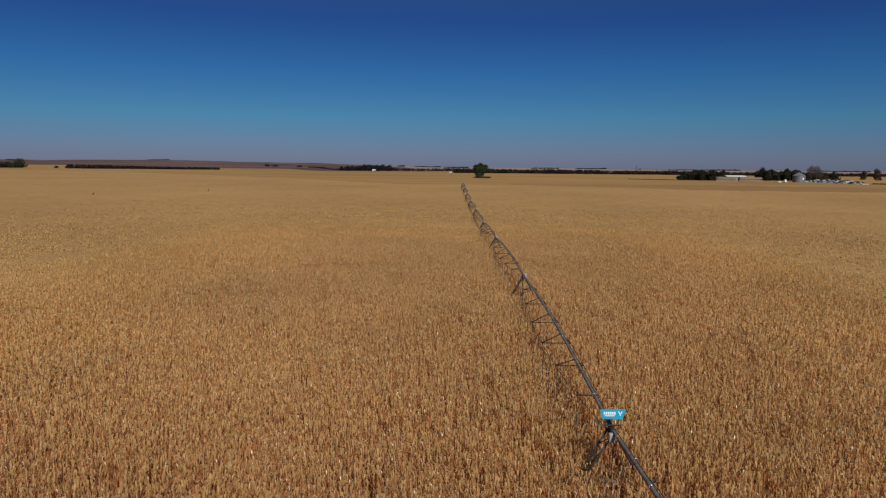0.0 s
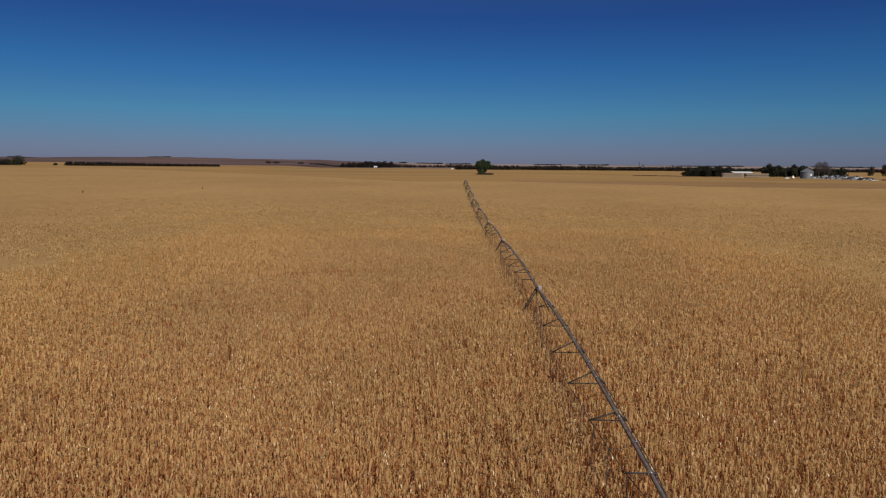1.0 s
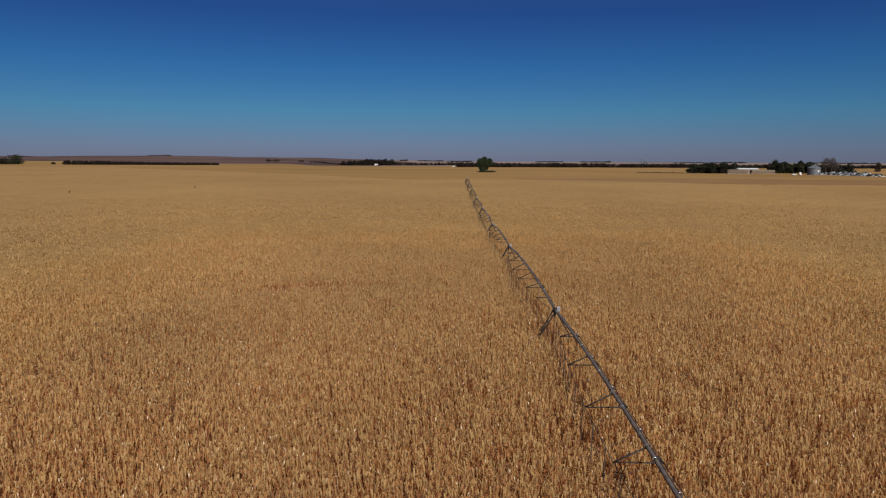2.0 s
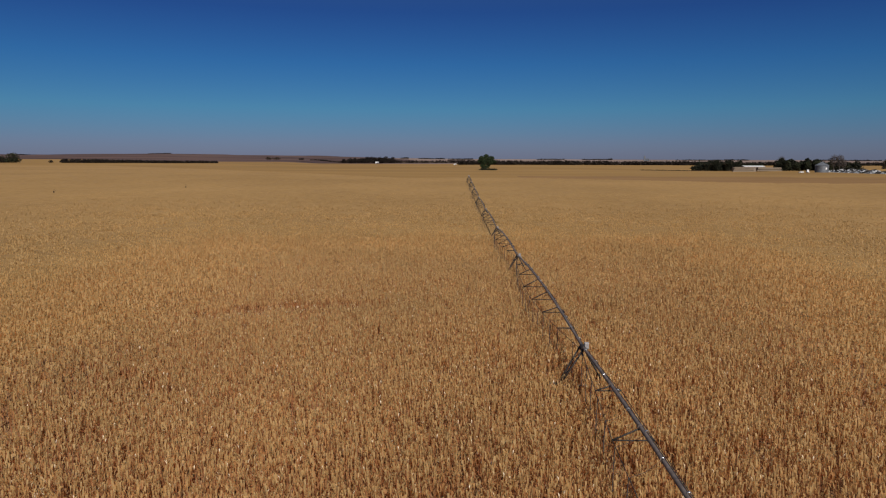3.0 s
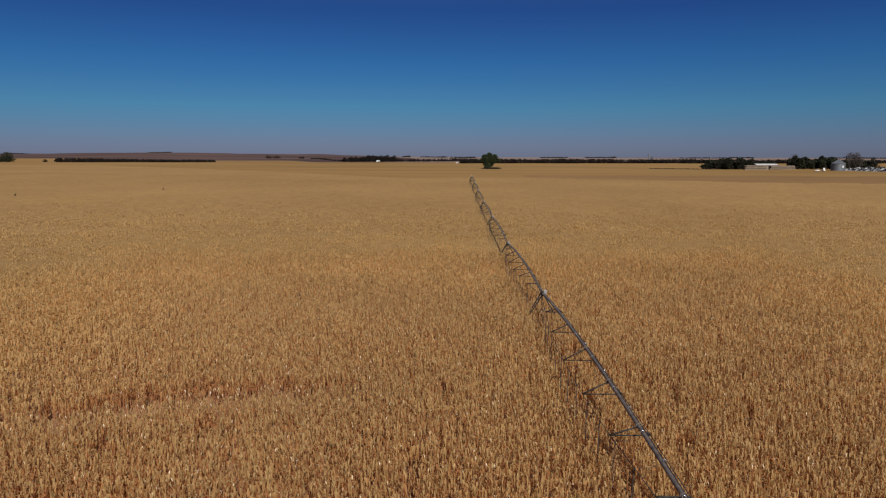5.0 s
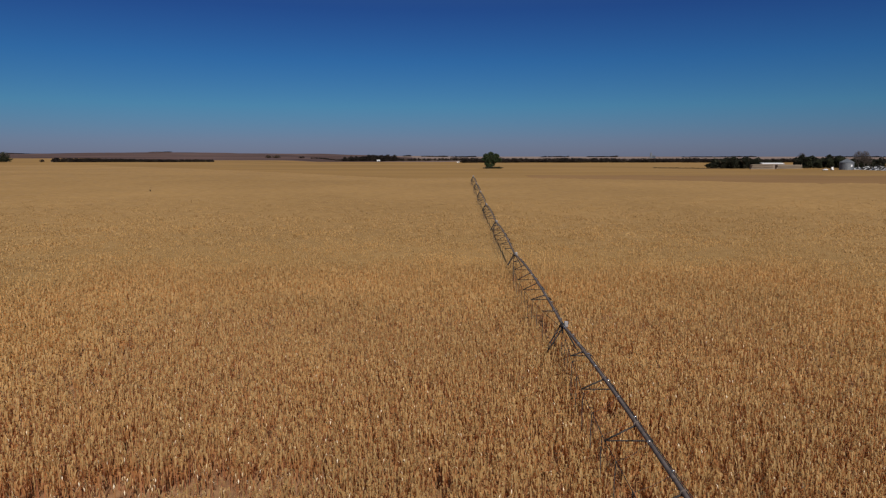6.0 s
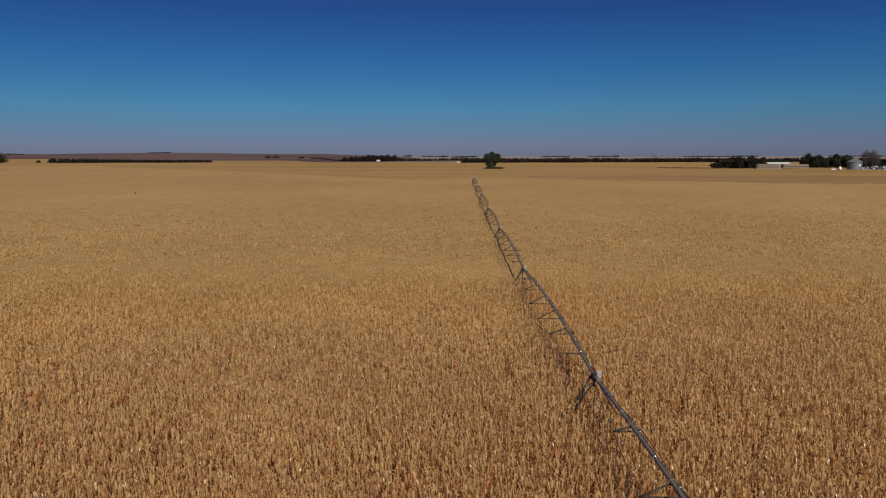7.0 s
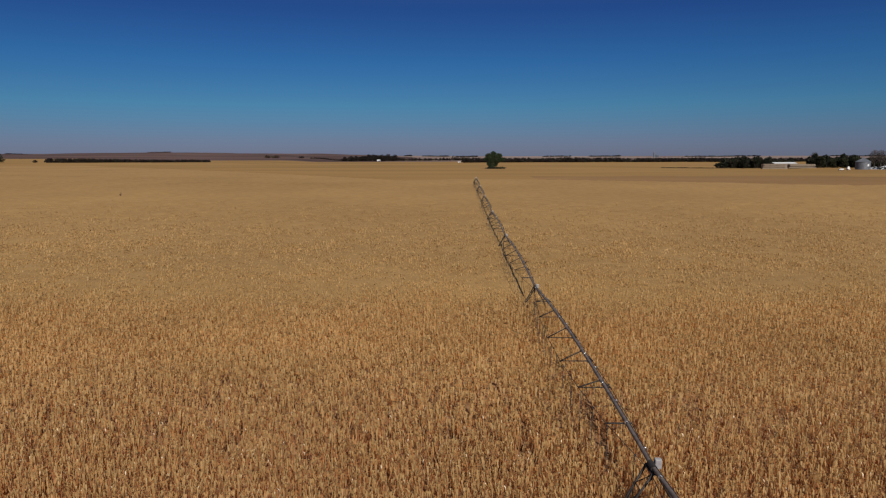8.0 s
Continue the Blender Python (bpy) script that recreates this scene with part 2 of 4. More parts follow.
def ground_z(x, y):
    x, y = np.asarray(x, float), np.asarray(y, float)
    z = np.interp(y, LEVEL_Y, LEVEL_Z)
    far = smooth_step(1700, 3600, y)
    left = smooth_step(200, -1200, x)
    z = z + far * left * (18.5 + 4.0 * np.sin(x / 310.0) + 3.2 * np.sin(x / 143.0 + 1) + 1.3 * np.sin(x / 51.0))
    z = z + 0.12 * np.sin(x / 23.0 + 1.3) * np.sin(y / 31.0) * smooth_step(-400, -60, y)
    z = z + far * 1.2 * np.sin(x / 170.0 + 0.6) * np.cos(y / 400.0)
    z = z - (2.2 + 1.2 * smooth_step(60, -60, x)) * smooth_step(1000, 1350, y) * (1 - smooth_step(1700, 2400, y)) * smooth_step(-430, -330, x)
    z = z - 7.0 * smooth_step(1600, 2050, y) * (1 - smooth_step(2400, 3200, y)) * smooth_step(-470, -380, x) * smooth_step(120, 20, x)
    z = z - (1.9 - 0.9 * smooth_step(370, 395, x)) * smooth_step(120, 320, x) * smooth_step(520, 740, y) * (1 - smooth_step(1000, 1300, y))
    return z


def sheet(name, xs, ys, mat, lift=0.0, keep=None, rough=0.0):
    """A surface on the terrain over a grid; keep(x, y) tells which cells stay."""
    gx, gy = np.meshgrid(xs, ys)
    gz = ground_z(gx, gy) + (lift(gx, gy) if callable(lift) else lift)
    if rough:
        gz = gz + np.random.default_rng(5).normal(0, rough, gz.shape)
    verts = np.stack([gx, gy, gz], -1).reshape(-1, 3)
    nx = len(xs)
    i, j = np.meshgrid(np.arange(len(xs) - 1), np.arange(len(ys) - 1))
    cx, cy = (gx[:-1, :-1] + gx[1:, 1:]) / 2, (gy[:-1, :-1] + gy[1:, 1:]) / 2
    good = np.ones(cx.shape, bool) if keep is None else keep(cx, cy)
    a = (j * nx + i)[good]
    tris = np.concatenate([np.stack([a, a + 1, a + nx + 1], -1), np.stack([a, a + nx + 1, a + nx], -1)])
    mats, index = (mat, None) if isinstance(mat, list) else ([mat], None)
    if len(mats) == 2:
        cx, cy = verts[tris[:, 0], 0], verts[tris[:, 0], 1]
        wave = 9 * np.sin(cx / 5.3 + 1.5 * np.sin(cy / 6.1)) + 6 * np.sin(cy / 3.7 + cx / 9.0)
        # the sheet's low inner part takes the litter colour with shade painted in
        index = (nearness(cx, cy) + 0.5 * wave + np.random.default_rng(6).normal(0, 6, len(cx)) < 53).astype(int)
    if len(mats) > 2:
        cx, cy = verts[tris[:, 0], 0], verts[tris[:, 0], 1]
        index = np.where(cy > 1640 + 0.05 * cx + 520 * (cx < -0.575 * (cy + 36)), np.where(cx < -0.085 * cy + 60 * np.sin(cy / 200), 1, 2), np.where((np.abs(cx) < 600) & (cy > -210) & (cy < np.where(cx > 30, 340, 420)), 3, np.where((cy < 500 + 0.08 * cx + 12 * np.sin(cx / 60)) & (cy > 320) & (cx > 30), 4, 0)))
    return soup(name, verts, tris, mats, index, smooth=True)


def spaced(stops):
    out = []
    for (a, b, step) in stops:
        out += list(np.arange(a, b, step))
    return np.array(out + [stops[-1][1]], float)


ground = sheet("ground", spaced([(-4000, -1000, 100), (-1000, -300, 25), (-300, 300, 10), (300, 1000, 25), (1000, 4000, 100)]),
               spaced([(-3000, -200, 140), (-200, 600, 10), (600, 1600, 25), (1600, 4400, 50)]), [SOIL, HILL, PALE, LITTER_SHADE, STUBBLE])
tagged(ground, "tan stubble and bare prairie soil reaching the horizon", "ground", kind="structure")

# ---------------------------------------------------------------- dry corn field
rng = np.random.default_rng(11)
EYE_X, LAST_EYE_Y, FIRST_EYE_Y = -9.3, 67.4, -35.9
FIELD_END = 432.0


def nearness(x, y):
    """Nearest distance at which the camera on its walk sees a spot."""
    return np.maximum(np.maximum(34.0, np.abs(x - EYE_X) / 0.70), y - LAST_EYE_Y)


def view_wedge(x, y):
    """The wedge the camera's view sweeps; its flanks are planted more thinly."""
    return (np.abs(x - EYE_X) < 0.72 * (y - FIRST_EYE_Y) + 6) & (y > -8)


def thin_patch(x, y):
    """A patch where the stand is poor."""
    along = x + 28
    return ((along + 1.5 * np.sin(y)) / 11.0) ** 2 + ((y - 72.3 - 0.36 * along + 0.012 * along ** 2 - 0.8 * np.sin(x * 1.3)) / 2.2) ** 2 < 1


def bare_spot(x, y):
    """Bare spots a step wide between the clumps of the poor patch."""
    return thin_patch(x, y) & (np.sin(3.1 * x + 1.6 * np.sin(2.1 * y)) + 0.7 * np.sin(7.1 * x + 1.7 * y) > 0.1)


GAPS = rng.uniform(0, 1, (64, 64, 4))


def small_gap(x, y):
    """Spots a step wide where a few plants are missing, about one in each four-metre square."""
    i, j = np.floor(x / 4).astype(int), np.floor(y / 4).astype(int)
    g = GAPS[i % 64, j % 64]
    dx, dy = x - 4 * (i + g[..., 0]), y - 4 * (j + g[..., 1])
    return ((dx / (0.15 + 0.55 * g[..., 2])) ** 2 + (dy / 0.9) ** 2 < 1) & (g[..., 3] < 0.5)


def stand(y0, y1, half, row, step, near, far, seen=True, fade=None):
    """Rows of plants across the walk, with jitter, within a band of nearness."""
    rows = np.arange(y0, y1, row)
    along = np.arange(-half, half, step)
    x, y = np.meshgrid(along, rows)
    x = (x + EYE_X + rng.uniform(-0.45, 0.45, x.shape) * step + rng.uniform(0, step, (len(rows), 1))).ravel()
    y = (y + rng.normal(0, 0.05, y.shape) + rng.uniform(-0.4, 0.4, y.shape) * (row > 1) * row).ravel()
    d = nearness(x, y) + rng.normal(0, 4, x.shape)
    ok = (view_wedge(x, y) == seen) & (y < 398) & (d >= near) & (d < far)
    ok &= ~(thin_patch(x, y) & (rng.random(x.shape) < 0.45)) & ~bare_spot(x, y) & ~small_gap(x, y)
    ok &= rng.random(x.shape) > 0.08
    ok &= ~((np.abs(x + 0.1) < 0.55) & (rng.random(x.shape) < 0.5))      # plants left out below the pivot line to deepen its shadow streak
    if fade:
        ok &= rng.random(x.shape) < np.interp(d, *fade)
    return x[ok], y[ok]


def swell(x, y):
    """Slow unevenness of the crop's height."""
    return (0.10 * np.sin(x / 3.1 + 1.7 * np.sin(y / 7.0)) + 0.09 * np.sin(y / 4.3 + 1.3 * np.sin(x / 9.0))
            + 0.07 * np.sin(x / 1.3 + y / 1.9)) - 0.28 * thin_patch(x, y)


class Heap:
    def __init__(self):
        self.v, self.t, self.m, self.count = [], [], [], 0

    def add(self, verts, tris, mat):
        """verts: (n, k, 3) alike pieces; tris: (j, 3) of one piece."""
        n, k, _ = verts.shape
        tris = np.asarray(tris)
        self.v.append(verts.reshape(-1, 3))
        self.t.append((self.count + np.arange(n)[:, None, None] * k + tris[None]).reshape(-1, 3))
        self.m.append(np.full(n * len(tris), mat))
        self.count += n * k

    def build(self, name, mats):
        return soup(name, np.concatenate(self.v), np.concatenate(self.t), mats, np.concatenate(self.m))


def blade(heap, x, y, z, az, out1, up1, out2, up2, width, mat=0):
    """A short leaf that leaves the stalk at (x, y, z), rises to its bend and hangs to its tip."""
    c, s = np.cos(az), np.sin(az)
    w = width / 2

    def at(o, u, side):
        return np.stack([x + c * o - s * side, y + s * o + c * side, z + u], -1)
    zero = np.zeros_like(x)
    v = np.stack([at(zero, zero, zero), at(out1, up1, w), at(out1, up1, -w), at(out2, up2, zero)], 1)
    heap.add(v, [(0, 1, 2), (2, 1, 3)], mat)


def long_blade(heap, x, y, z, az, reach, rise, drop, width, twist, mat=0):
    """An arched leaf: it rises from the stalk, bends over, and its dry end hangs and twists."""
    c, s = np.cos(az), np.sin(az)

    def at(o, u, side, turn):
        ct, st = np.cos(turn), np.sin(turn)
        return np.stack([x + c * (o + side * st) - s * side * ct, y + s * (o + side * st) + c * side * ct, z + u], -1)
    zero = np.zeros_like(x)
    w = width / 2
    v = np.stack([at(zero, zero, zero, zero), at(reach * 0.6, rise, w, zero), at(reach * 0.6, rise, -w, zero),
                  at(reach, rise - drop * 0.45, w * 0.9, twist), at(reach, rise - drop * 0.45, -w * 0.9, twist), at(reach * 0.9, rise - drop, zero, zero)], 1)
    heap.add(v, [(0, 1, 2), (2, 1, 3), (2, 3, 4), (4, 3, 5)], mat)


def cone(heap, x, y, z0, z1, r, lean_x, lean_y, mat):
    a = np.array([0, 2.1, 4.2])
    low = [np.stack([x + r * np.cos(k), y + r * np.sin(k), z0], -1) for k in a]
    v = np.stack(low + [np.stack([x + lean_x, y + lean_y, z1], -1)], 1)
    heap.add(v, [(0, 1, 3), (1, 2, 3), (2, 0, 3)], mat)


heap = Heap()
# near rows: stalk, low red-brown leaves, arched upper leaves, tassel and an ear
x, y = stand(-8, 120, 36, 0.76, 0.225, 0, 41)
n = len(x)
g = ground_z(x, y)
poor = thin_patch(x, y)
tall = 2.22 + 1.0 * swell(x, y) + rng.normal(0, 0.11, n)
lx, ly = rng.normal(0, 0.06, n), rng.normal(0, 0.06, n)
cone(heap, x, y, g, g + tall, np.full(n, 0.026), lx, ly, 2)
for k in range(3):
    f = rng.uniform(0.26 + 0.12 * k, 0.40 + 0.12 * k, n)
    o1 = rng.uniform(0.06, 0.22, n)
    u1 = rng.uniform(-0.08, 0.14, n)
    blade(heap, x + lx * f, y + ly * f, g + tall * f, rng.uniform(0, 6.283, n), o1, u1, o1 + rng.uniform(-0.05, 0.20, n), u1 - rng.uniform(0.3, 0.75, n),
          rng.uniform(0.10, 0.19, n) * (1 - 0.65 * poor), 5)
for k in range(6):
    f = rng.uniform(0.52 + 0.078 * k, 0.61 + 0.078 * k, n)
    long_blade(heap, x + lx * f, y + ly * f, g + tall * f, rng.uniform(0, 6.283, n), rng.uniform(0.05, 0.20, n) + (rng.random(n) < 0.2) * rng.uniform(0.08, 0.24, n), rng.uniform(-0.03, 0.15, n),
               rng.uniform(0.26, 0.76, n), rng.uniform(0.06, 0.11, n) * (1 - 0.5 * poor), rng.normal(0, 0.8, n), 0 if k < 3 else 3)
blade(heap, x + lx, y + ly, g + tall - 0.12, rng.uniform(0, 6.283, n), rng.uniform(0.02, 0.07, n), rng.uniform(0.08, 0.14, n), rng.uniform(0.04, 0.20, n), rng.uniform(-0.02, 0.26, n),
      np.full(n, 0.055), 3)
for share in (0.32 + 0.65 * poor, 0.9 * poor):
    e = rng.random(n) < share
    m = int(e.sum())
    blade(heap, x[e] + lx[e] * 0.5, y[e] + ly[e] * 0.5, g[e] + tall[e] * rng.uniform(0.55, 0.9, m), rng.uniform(0, 6.283, m), np.full(m, 0.12), np.full(m, -0.08),
          np.full(m, 0.15), np.full(m, -0.24), np.full(m, 0.07), 1)

# farther rows: five broader leaves
x, y = stand(-8, 235, 115, 0.76, 0.30, 41, 160, fade=((0, 88, 158), (1, 1, 0.0)))
n = len(x)
g = ground_z(x, y)
tall = 2.22 + 1.0 * swell(x, y) + rng.normal(0, 0.11, n)
for k in range(5):
    f = rng.uniform(0.52 + 0.09 * k, 0.64 + 0.09 * k, n)
    o1 = rng.uniform(0.06, 0.22, n)
    u1 = rng.uniform(-0.05, 0.16, n)
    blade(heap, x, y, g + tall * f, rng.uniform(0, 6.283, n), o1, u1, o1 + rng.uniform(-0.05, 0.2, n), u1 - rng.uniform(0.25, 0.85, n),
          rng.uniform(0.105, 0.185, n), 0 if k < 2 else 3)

# far rows: the tips that stand out of the closed tops
x, y = stand(30, 310, 190, 1.52, 0.50, 85, 260, fade=((85, 120, 165, 235), (0, 1, 0.7, 0.0)))
n = len(x)
g = ground_z(x, y)
near_part = 1 - smooth_step(110, 230, nearness(x, y))
tall = 2.2 + 0.8 * swell(x, y) + rng.normal(0, 0.10, n)
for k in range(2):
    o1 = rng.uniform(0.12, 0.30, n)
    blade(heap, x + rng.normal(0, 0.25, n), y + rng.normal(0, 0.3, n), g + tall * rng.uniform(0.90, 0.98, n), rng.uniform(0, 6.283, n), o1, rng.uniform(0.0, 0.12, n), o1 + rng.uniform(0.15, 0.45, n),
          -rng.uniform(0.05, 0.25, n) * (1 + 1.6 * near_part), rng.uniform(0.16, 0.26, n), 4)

# the field's flanks, outside the camera's view
x, y = stand(-60, 150, 130, 0.95, 0.85, 0, 600, False)
n = len(x)
g = ground_z(x, y)
for k in range(2):
    o1 = rng.uniform(0.1, 0.4, n)
    blade(heap, x + rng.normal(0, 0.2, n), y, g + 2.2 * rng.uniform(0.8, 1.0, n), rng.uniform(0, 6.283, n), o1, np.full(n, -0.1), o1 + rng.uniform(0, 0.5, n), rng.uniform(-1.6, -0.7, n),
          rng.uniform(0.3, 0.5, n))
corn = heap.build("corn_plants", [CORN, HUSK, STALK, CORN_TOPS_LIT, CORN_FAR, CORN_LOW_SHADE])
tagged(corn, "ripe dry tan corn plants standing in a wide field", "corn", kind="stuff")


def beyond(x, y):
    inner = nearness(x, y) < 46
    right_end = FIELD_END - 8 - 52 * smooth_step(20, 170, x) + 5 * np.sin(x / 60.0)
    end = np.where(x > -40, right_end, np.minimum(900, right_end + 1.1 * (-40 - x)))
    return (y < end) & (y > -220) & (np.abs(x) < 620) & ~inner


def closed(x, y):
    """Height of the closed tops, raised to lighten gaps, sunk among the nearer plants."""
    return -0.25 + 2.2 * smooth_step(42, 96, nearness(x, y))


canopy = sheet("corn_field", spaced([(-620, -200, 5), (-200, 200, 2.5), (200, 620, 5)]), spaced([(-220, -40, 5), (-40, 420, 2.5), (420, 900, 5)]), [CANOPY, LITTER_SHADE],
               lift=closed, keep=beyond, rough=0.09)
tagged(canopy, "far expanse of dry tan corn tops", "corn field", kind="stuff")


# ---------------------------------------------------------------- centre pivot irrigation line
SPAN = 48.8
PIPE_Z = 4.0
TOWERS = [(k * SPAN, float(ground_z(0, k * SPAN)) + PIPE_Z) for k in range(-1, 9)]
TOWER_X = [-0.6, -0.2, 0.27, 0.12, 0.22, 0.1] + [0.0] * 4


def bow(s):
    """Rise of the pipe's arch at the share s of a span."""
    return 0.68 * 4 * s * (1 - s)


def make_span():
    thing = new("irrigation_span")
    bm = bmesh.new()
    pts = [Vector((0, SPAN * k / 28, bow(k / 28))) for k in range(29)]
    rings = []
    for p in pts:
        rings.append([bm.verts.new((p.x + 0.11 * math.cos(a * math.pi / 6), p.y, p.z + 0.11 * math.sin(a * math.pi / 6))) for a in range(12)])
    for r1, r2 in zip(rings, rings[1:]):
        for a in range(12):
            bm.faces.new((r1[a], r2[a], r2[(a + 1) % 12], r1[(a + 1) % 12]))
    bmesh.ops.recalc_face_normals(bm, faces=bm.faces)
    part("pipe", bm, STEEL, thing, "galvanised steel water pipe", smooth=True)
    nodes = [4.9, 11.7, 18.3, 25.4, 32.9, 39.5]
    wide_left = [1.15, 1.45, 1.60, 1.62, 1.40, 0.95]      # left and right reach shaped to fit the camera's view
    wide_right = [0.30, 0.66, 0.84, 0.88, 0.76, 0.62]
    deep = [0.05, 0.54, 0.85, 0.92, 0.72, 0.36]
    left, right = [], []
    for k in range(6):
        s = nodes[k] / SPAN
        y, z = SPAN * s, bow(s)
        a, b = (-wide_left[k], y, z - deep[k]), (wide_right[k], y, z - deep[k])
        left.append(a)
        right.append(b)
        for end in (a, b):
            rod("truss_leg", (0, y, z - 0.05), end, 0.052, DARKSTEEL, thing, 6)
        rod("cross_strut", a, b, 0.040, DARKSTEEL, thing, 6)
        bm = bmesh.new()
        add_rod(bm, (0, y - 0.04, z), (0, y + 0.04, z), 0.165, sides=12)
        part("flange", bm, STEEL, thing)
    for side, row in ((-1, left), (1, right)):
        chain = [(side * 0.12, 0.3, -0.25)] + row + [(side * 0.12, SPAN - 0.3, -0.25)]
        for a, b in zip(chain, chain[1:]):
            rod("truss_rod", a, b, 0.022, DARKSTEEL, thing, 5)
    reach_y = [0.3] + nodes + [SPAN - 0.3]
    reach_x = [0.12] + wide_left + [0.12]
    reach_z = [-0.25] + [bow(p / SPAN) - d for p, d in zip(nodes, deep)] + [-0.25]
    for k in range(16):
        s = (k + 0.5) / 16
        y, z = SPAN * s, bow(s)
        side = -1 if k % 2 else 1
        bm = bmesh.new()
        add_tube(bm, [(0, y, z + 0.10), (side * 0.02, y, z + 0.17), (side * 0.09, y, z + 0.21), (side * 0.15, y, z + 0.16), (side * 0.16, y, z + 0.03)], 0.03, 6)
        part("gooseneck", bm, BRIGHT, thing, "bright zinc gooseneck outlet", smooth=True)
        # slung over the truss rod into the crop, thickened to darken the shadow streak
        hx, hz = -float(np.interp(y, reach_y, reach_x)), float(np.interp(y, reach_y, reach_z))
        low = 1.75 - PIPE_Z - bow(0.5) * 0.2
        run = [(side * 0.16, y, z + 0.05), (hx * 0.55, y, (z + hz) / 2 - 0.1), (hx - 0.04, y, hz + 0.04), (hx - 0.07, y + 0.04, (hz + low) / 2), (hx - 0.05, y + 0.06, low)]
        bm = bmesh.new()
        add_tube(bm, run[:3], 0.009, 5)
        add_tube(bm, run[2:], 0.024, 5)
        drop = part("drop_hose", bm, HOSE, thing, "black drop hose")
        bm = bmesh.new()
        add_rod(bm, run[-1], (run[-1][0], run[-1][1], run[-1][2] - 0.15), 0.05, 0.02, sides=8)
        part("sprinkler", bm, HOSE, drop)
    bm = bmesh.new()
    add_tube(bm, [(0.09, SPAN * k / 14, bow(k / 14) + 0.10) for k in range(15)], 0.02, 5)
    part("control_cable", bm, HOSE, thing, "black control cable along the pipe")
    tagged(thing, "galvanised pivot irrigation span with bowed pipe and trusses", "irrigation span", "spans of the pivot line")
    return thing


def make_tower():
    """A drive tower; its origin is on the ground under the pipe."""
    thing = new("drive_tower")
    top = PIPE_Z
    bm = bmesh.new()
    add_box(bm, (4.3, 0.16, 0.16), (0, 0, 0.95), bevel=0.02)
    part("base_beam", bm, STEEL, thing)
    for sx in (-1, 1):
        for sy in (-0.55, 0.55):
            rod("leg", (sx * 1.75, sy * 0.5, 1.0), (sx * 0.10, sy, top - 0.12), 0.065, DARKSTEEL, thing, 8)
        rod("brace", (sx * 1.2, -0.33, 1.95), (sx * 1.2, 0.33, 1.95), 0.03, DARKSTEEL, thing, 6)
        rod("brace", (sx * 0.65, -0.43, 2.95), (sx * 0.65, 0.43, 2.95), 0.03, DARKSTEEL, thing, 6)
        rod("diagonal", (sx * 1.65, 0.28, 1.1), (sx * 0.65, -0.43, 2.95), 0.025, DARKSTEEL, thing, 6)
        rod("diagonal", (sx * 0.65, 0.43, 2.95), (sx * 0.15, -0.5, 3.8), 0.025, DARKSTEEL, thing, 6)
        rod("diagonal", (sx * 1.65, -0.28, 1.1), (sx * 0.65, 0.43, 2.95), 0.02, DARKSTEEL, thing, 6)
        wheel = new("wheel")
        wheel.parent = thing
        wheel.matrix_basis = pose(sx * 2.05, 0, 0.66)
        bm = bmesh.new()
        prof = [(0.33, 0.13), (0.52, 0.17), (0.63, 0.14), (0.66, 0.0), (0.63, -0.14), (0.52, -0.17), (0.33, -0.13)]
        rings = [[bm.verts.new((r * math.cos(a * math.pi / 12), w, r * math.sin(a * math.pi / 12))) for r, w in prof] for a in range(24)]
        for a in range(24):
            for k in range(len(prof) - 1):
                bm.faces.new((rings[a][k], rings[a][k + 1], rings[(a + 1) % 24][k + 1], rings[(a + 1) % 24][k]))
        bmesh.ops.recalc_face_normals(bm, faces=bm.faces)
        part("tyre", bm, RUBBER, wheel, smooth=True)
        bm = bmesh.new()
        add_rod(bm, (0, -0.10, 0), (0, 0.10, 0), 0.34, sides=20)
        add_rod(bm, (0, -0.2, 0), (0, 0.2, 0), 0.09, sides=10)
        part("rim", bm, STEEL, wheel)
        bm = bmesh.new()
        add_box(bm, (0.35, 0.3, 0.3), (sx * 1.95, 0.2, 0.75), bevel=0.03)
        part("gearbox", bm, DARKSTEEL, thing)
    bm = bmesh.new()
    add_box(bm, (0.42, 1.15, 0.07), (0, 0, top - 0.16), bevel=0.01)
    add_rod(bm, (0, -0.35, top), (0, 0.35, top), 0.17, sides=12)
    add_box(bm, (0.10, 0.22, 0.62), (0, 0.1, top - 0.42), bevel=0.01)
    part("pipe_joint", bm, DARKSTEEL, thing, "dark flexible pipe joint")
    rod("motor_shaft", (-1.9, 0.2, 0.85), (1.9, 0.2, 0.85), 0.025, DARKSTEEL, thing, 6)
    return thing


def control_box(tower, at, label):
    bm = bmesh.new()
    add_box(bm, (0.32, 0.26, 0.5), at, bevel=0.03)
    box = part("control_box", bm, BOX, tower, label)
    bm = bmesh.new()
    add_box(bm, (0.26, 0.02, 0.42), (at[0], at[1] - 0.135, at[2]), bevel=0.006)
    part("box_door", bm, BOX, box)
    return box


tower = make_tower()
control_box(tower, (0.32, 0.18, PIPE_Z + 0.05), "pale grey control box")
TAG_T = ("galvanised drive tower on two rubber wheels in the corn", "irrigation tower", "towers of the pivot line")
span = make_span()
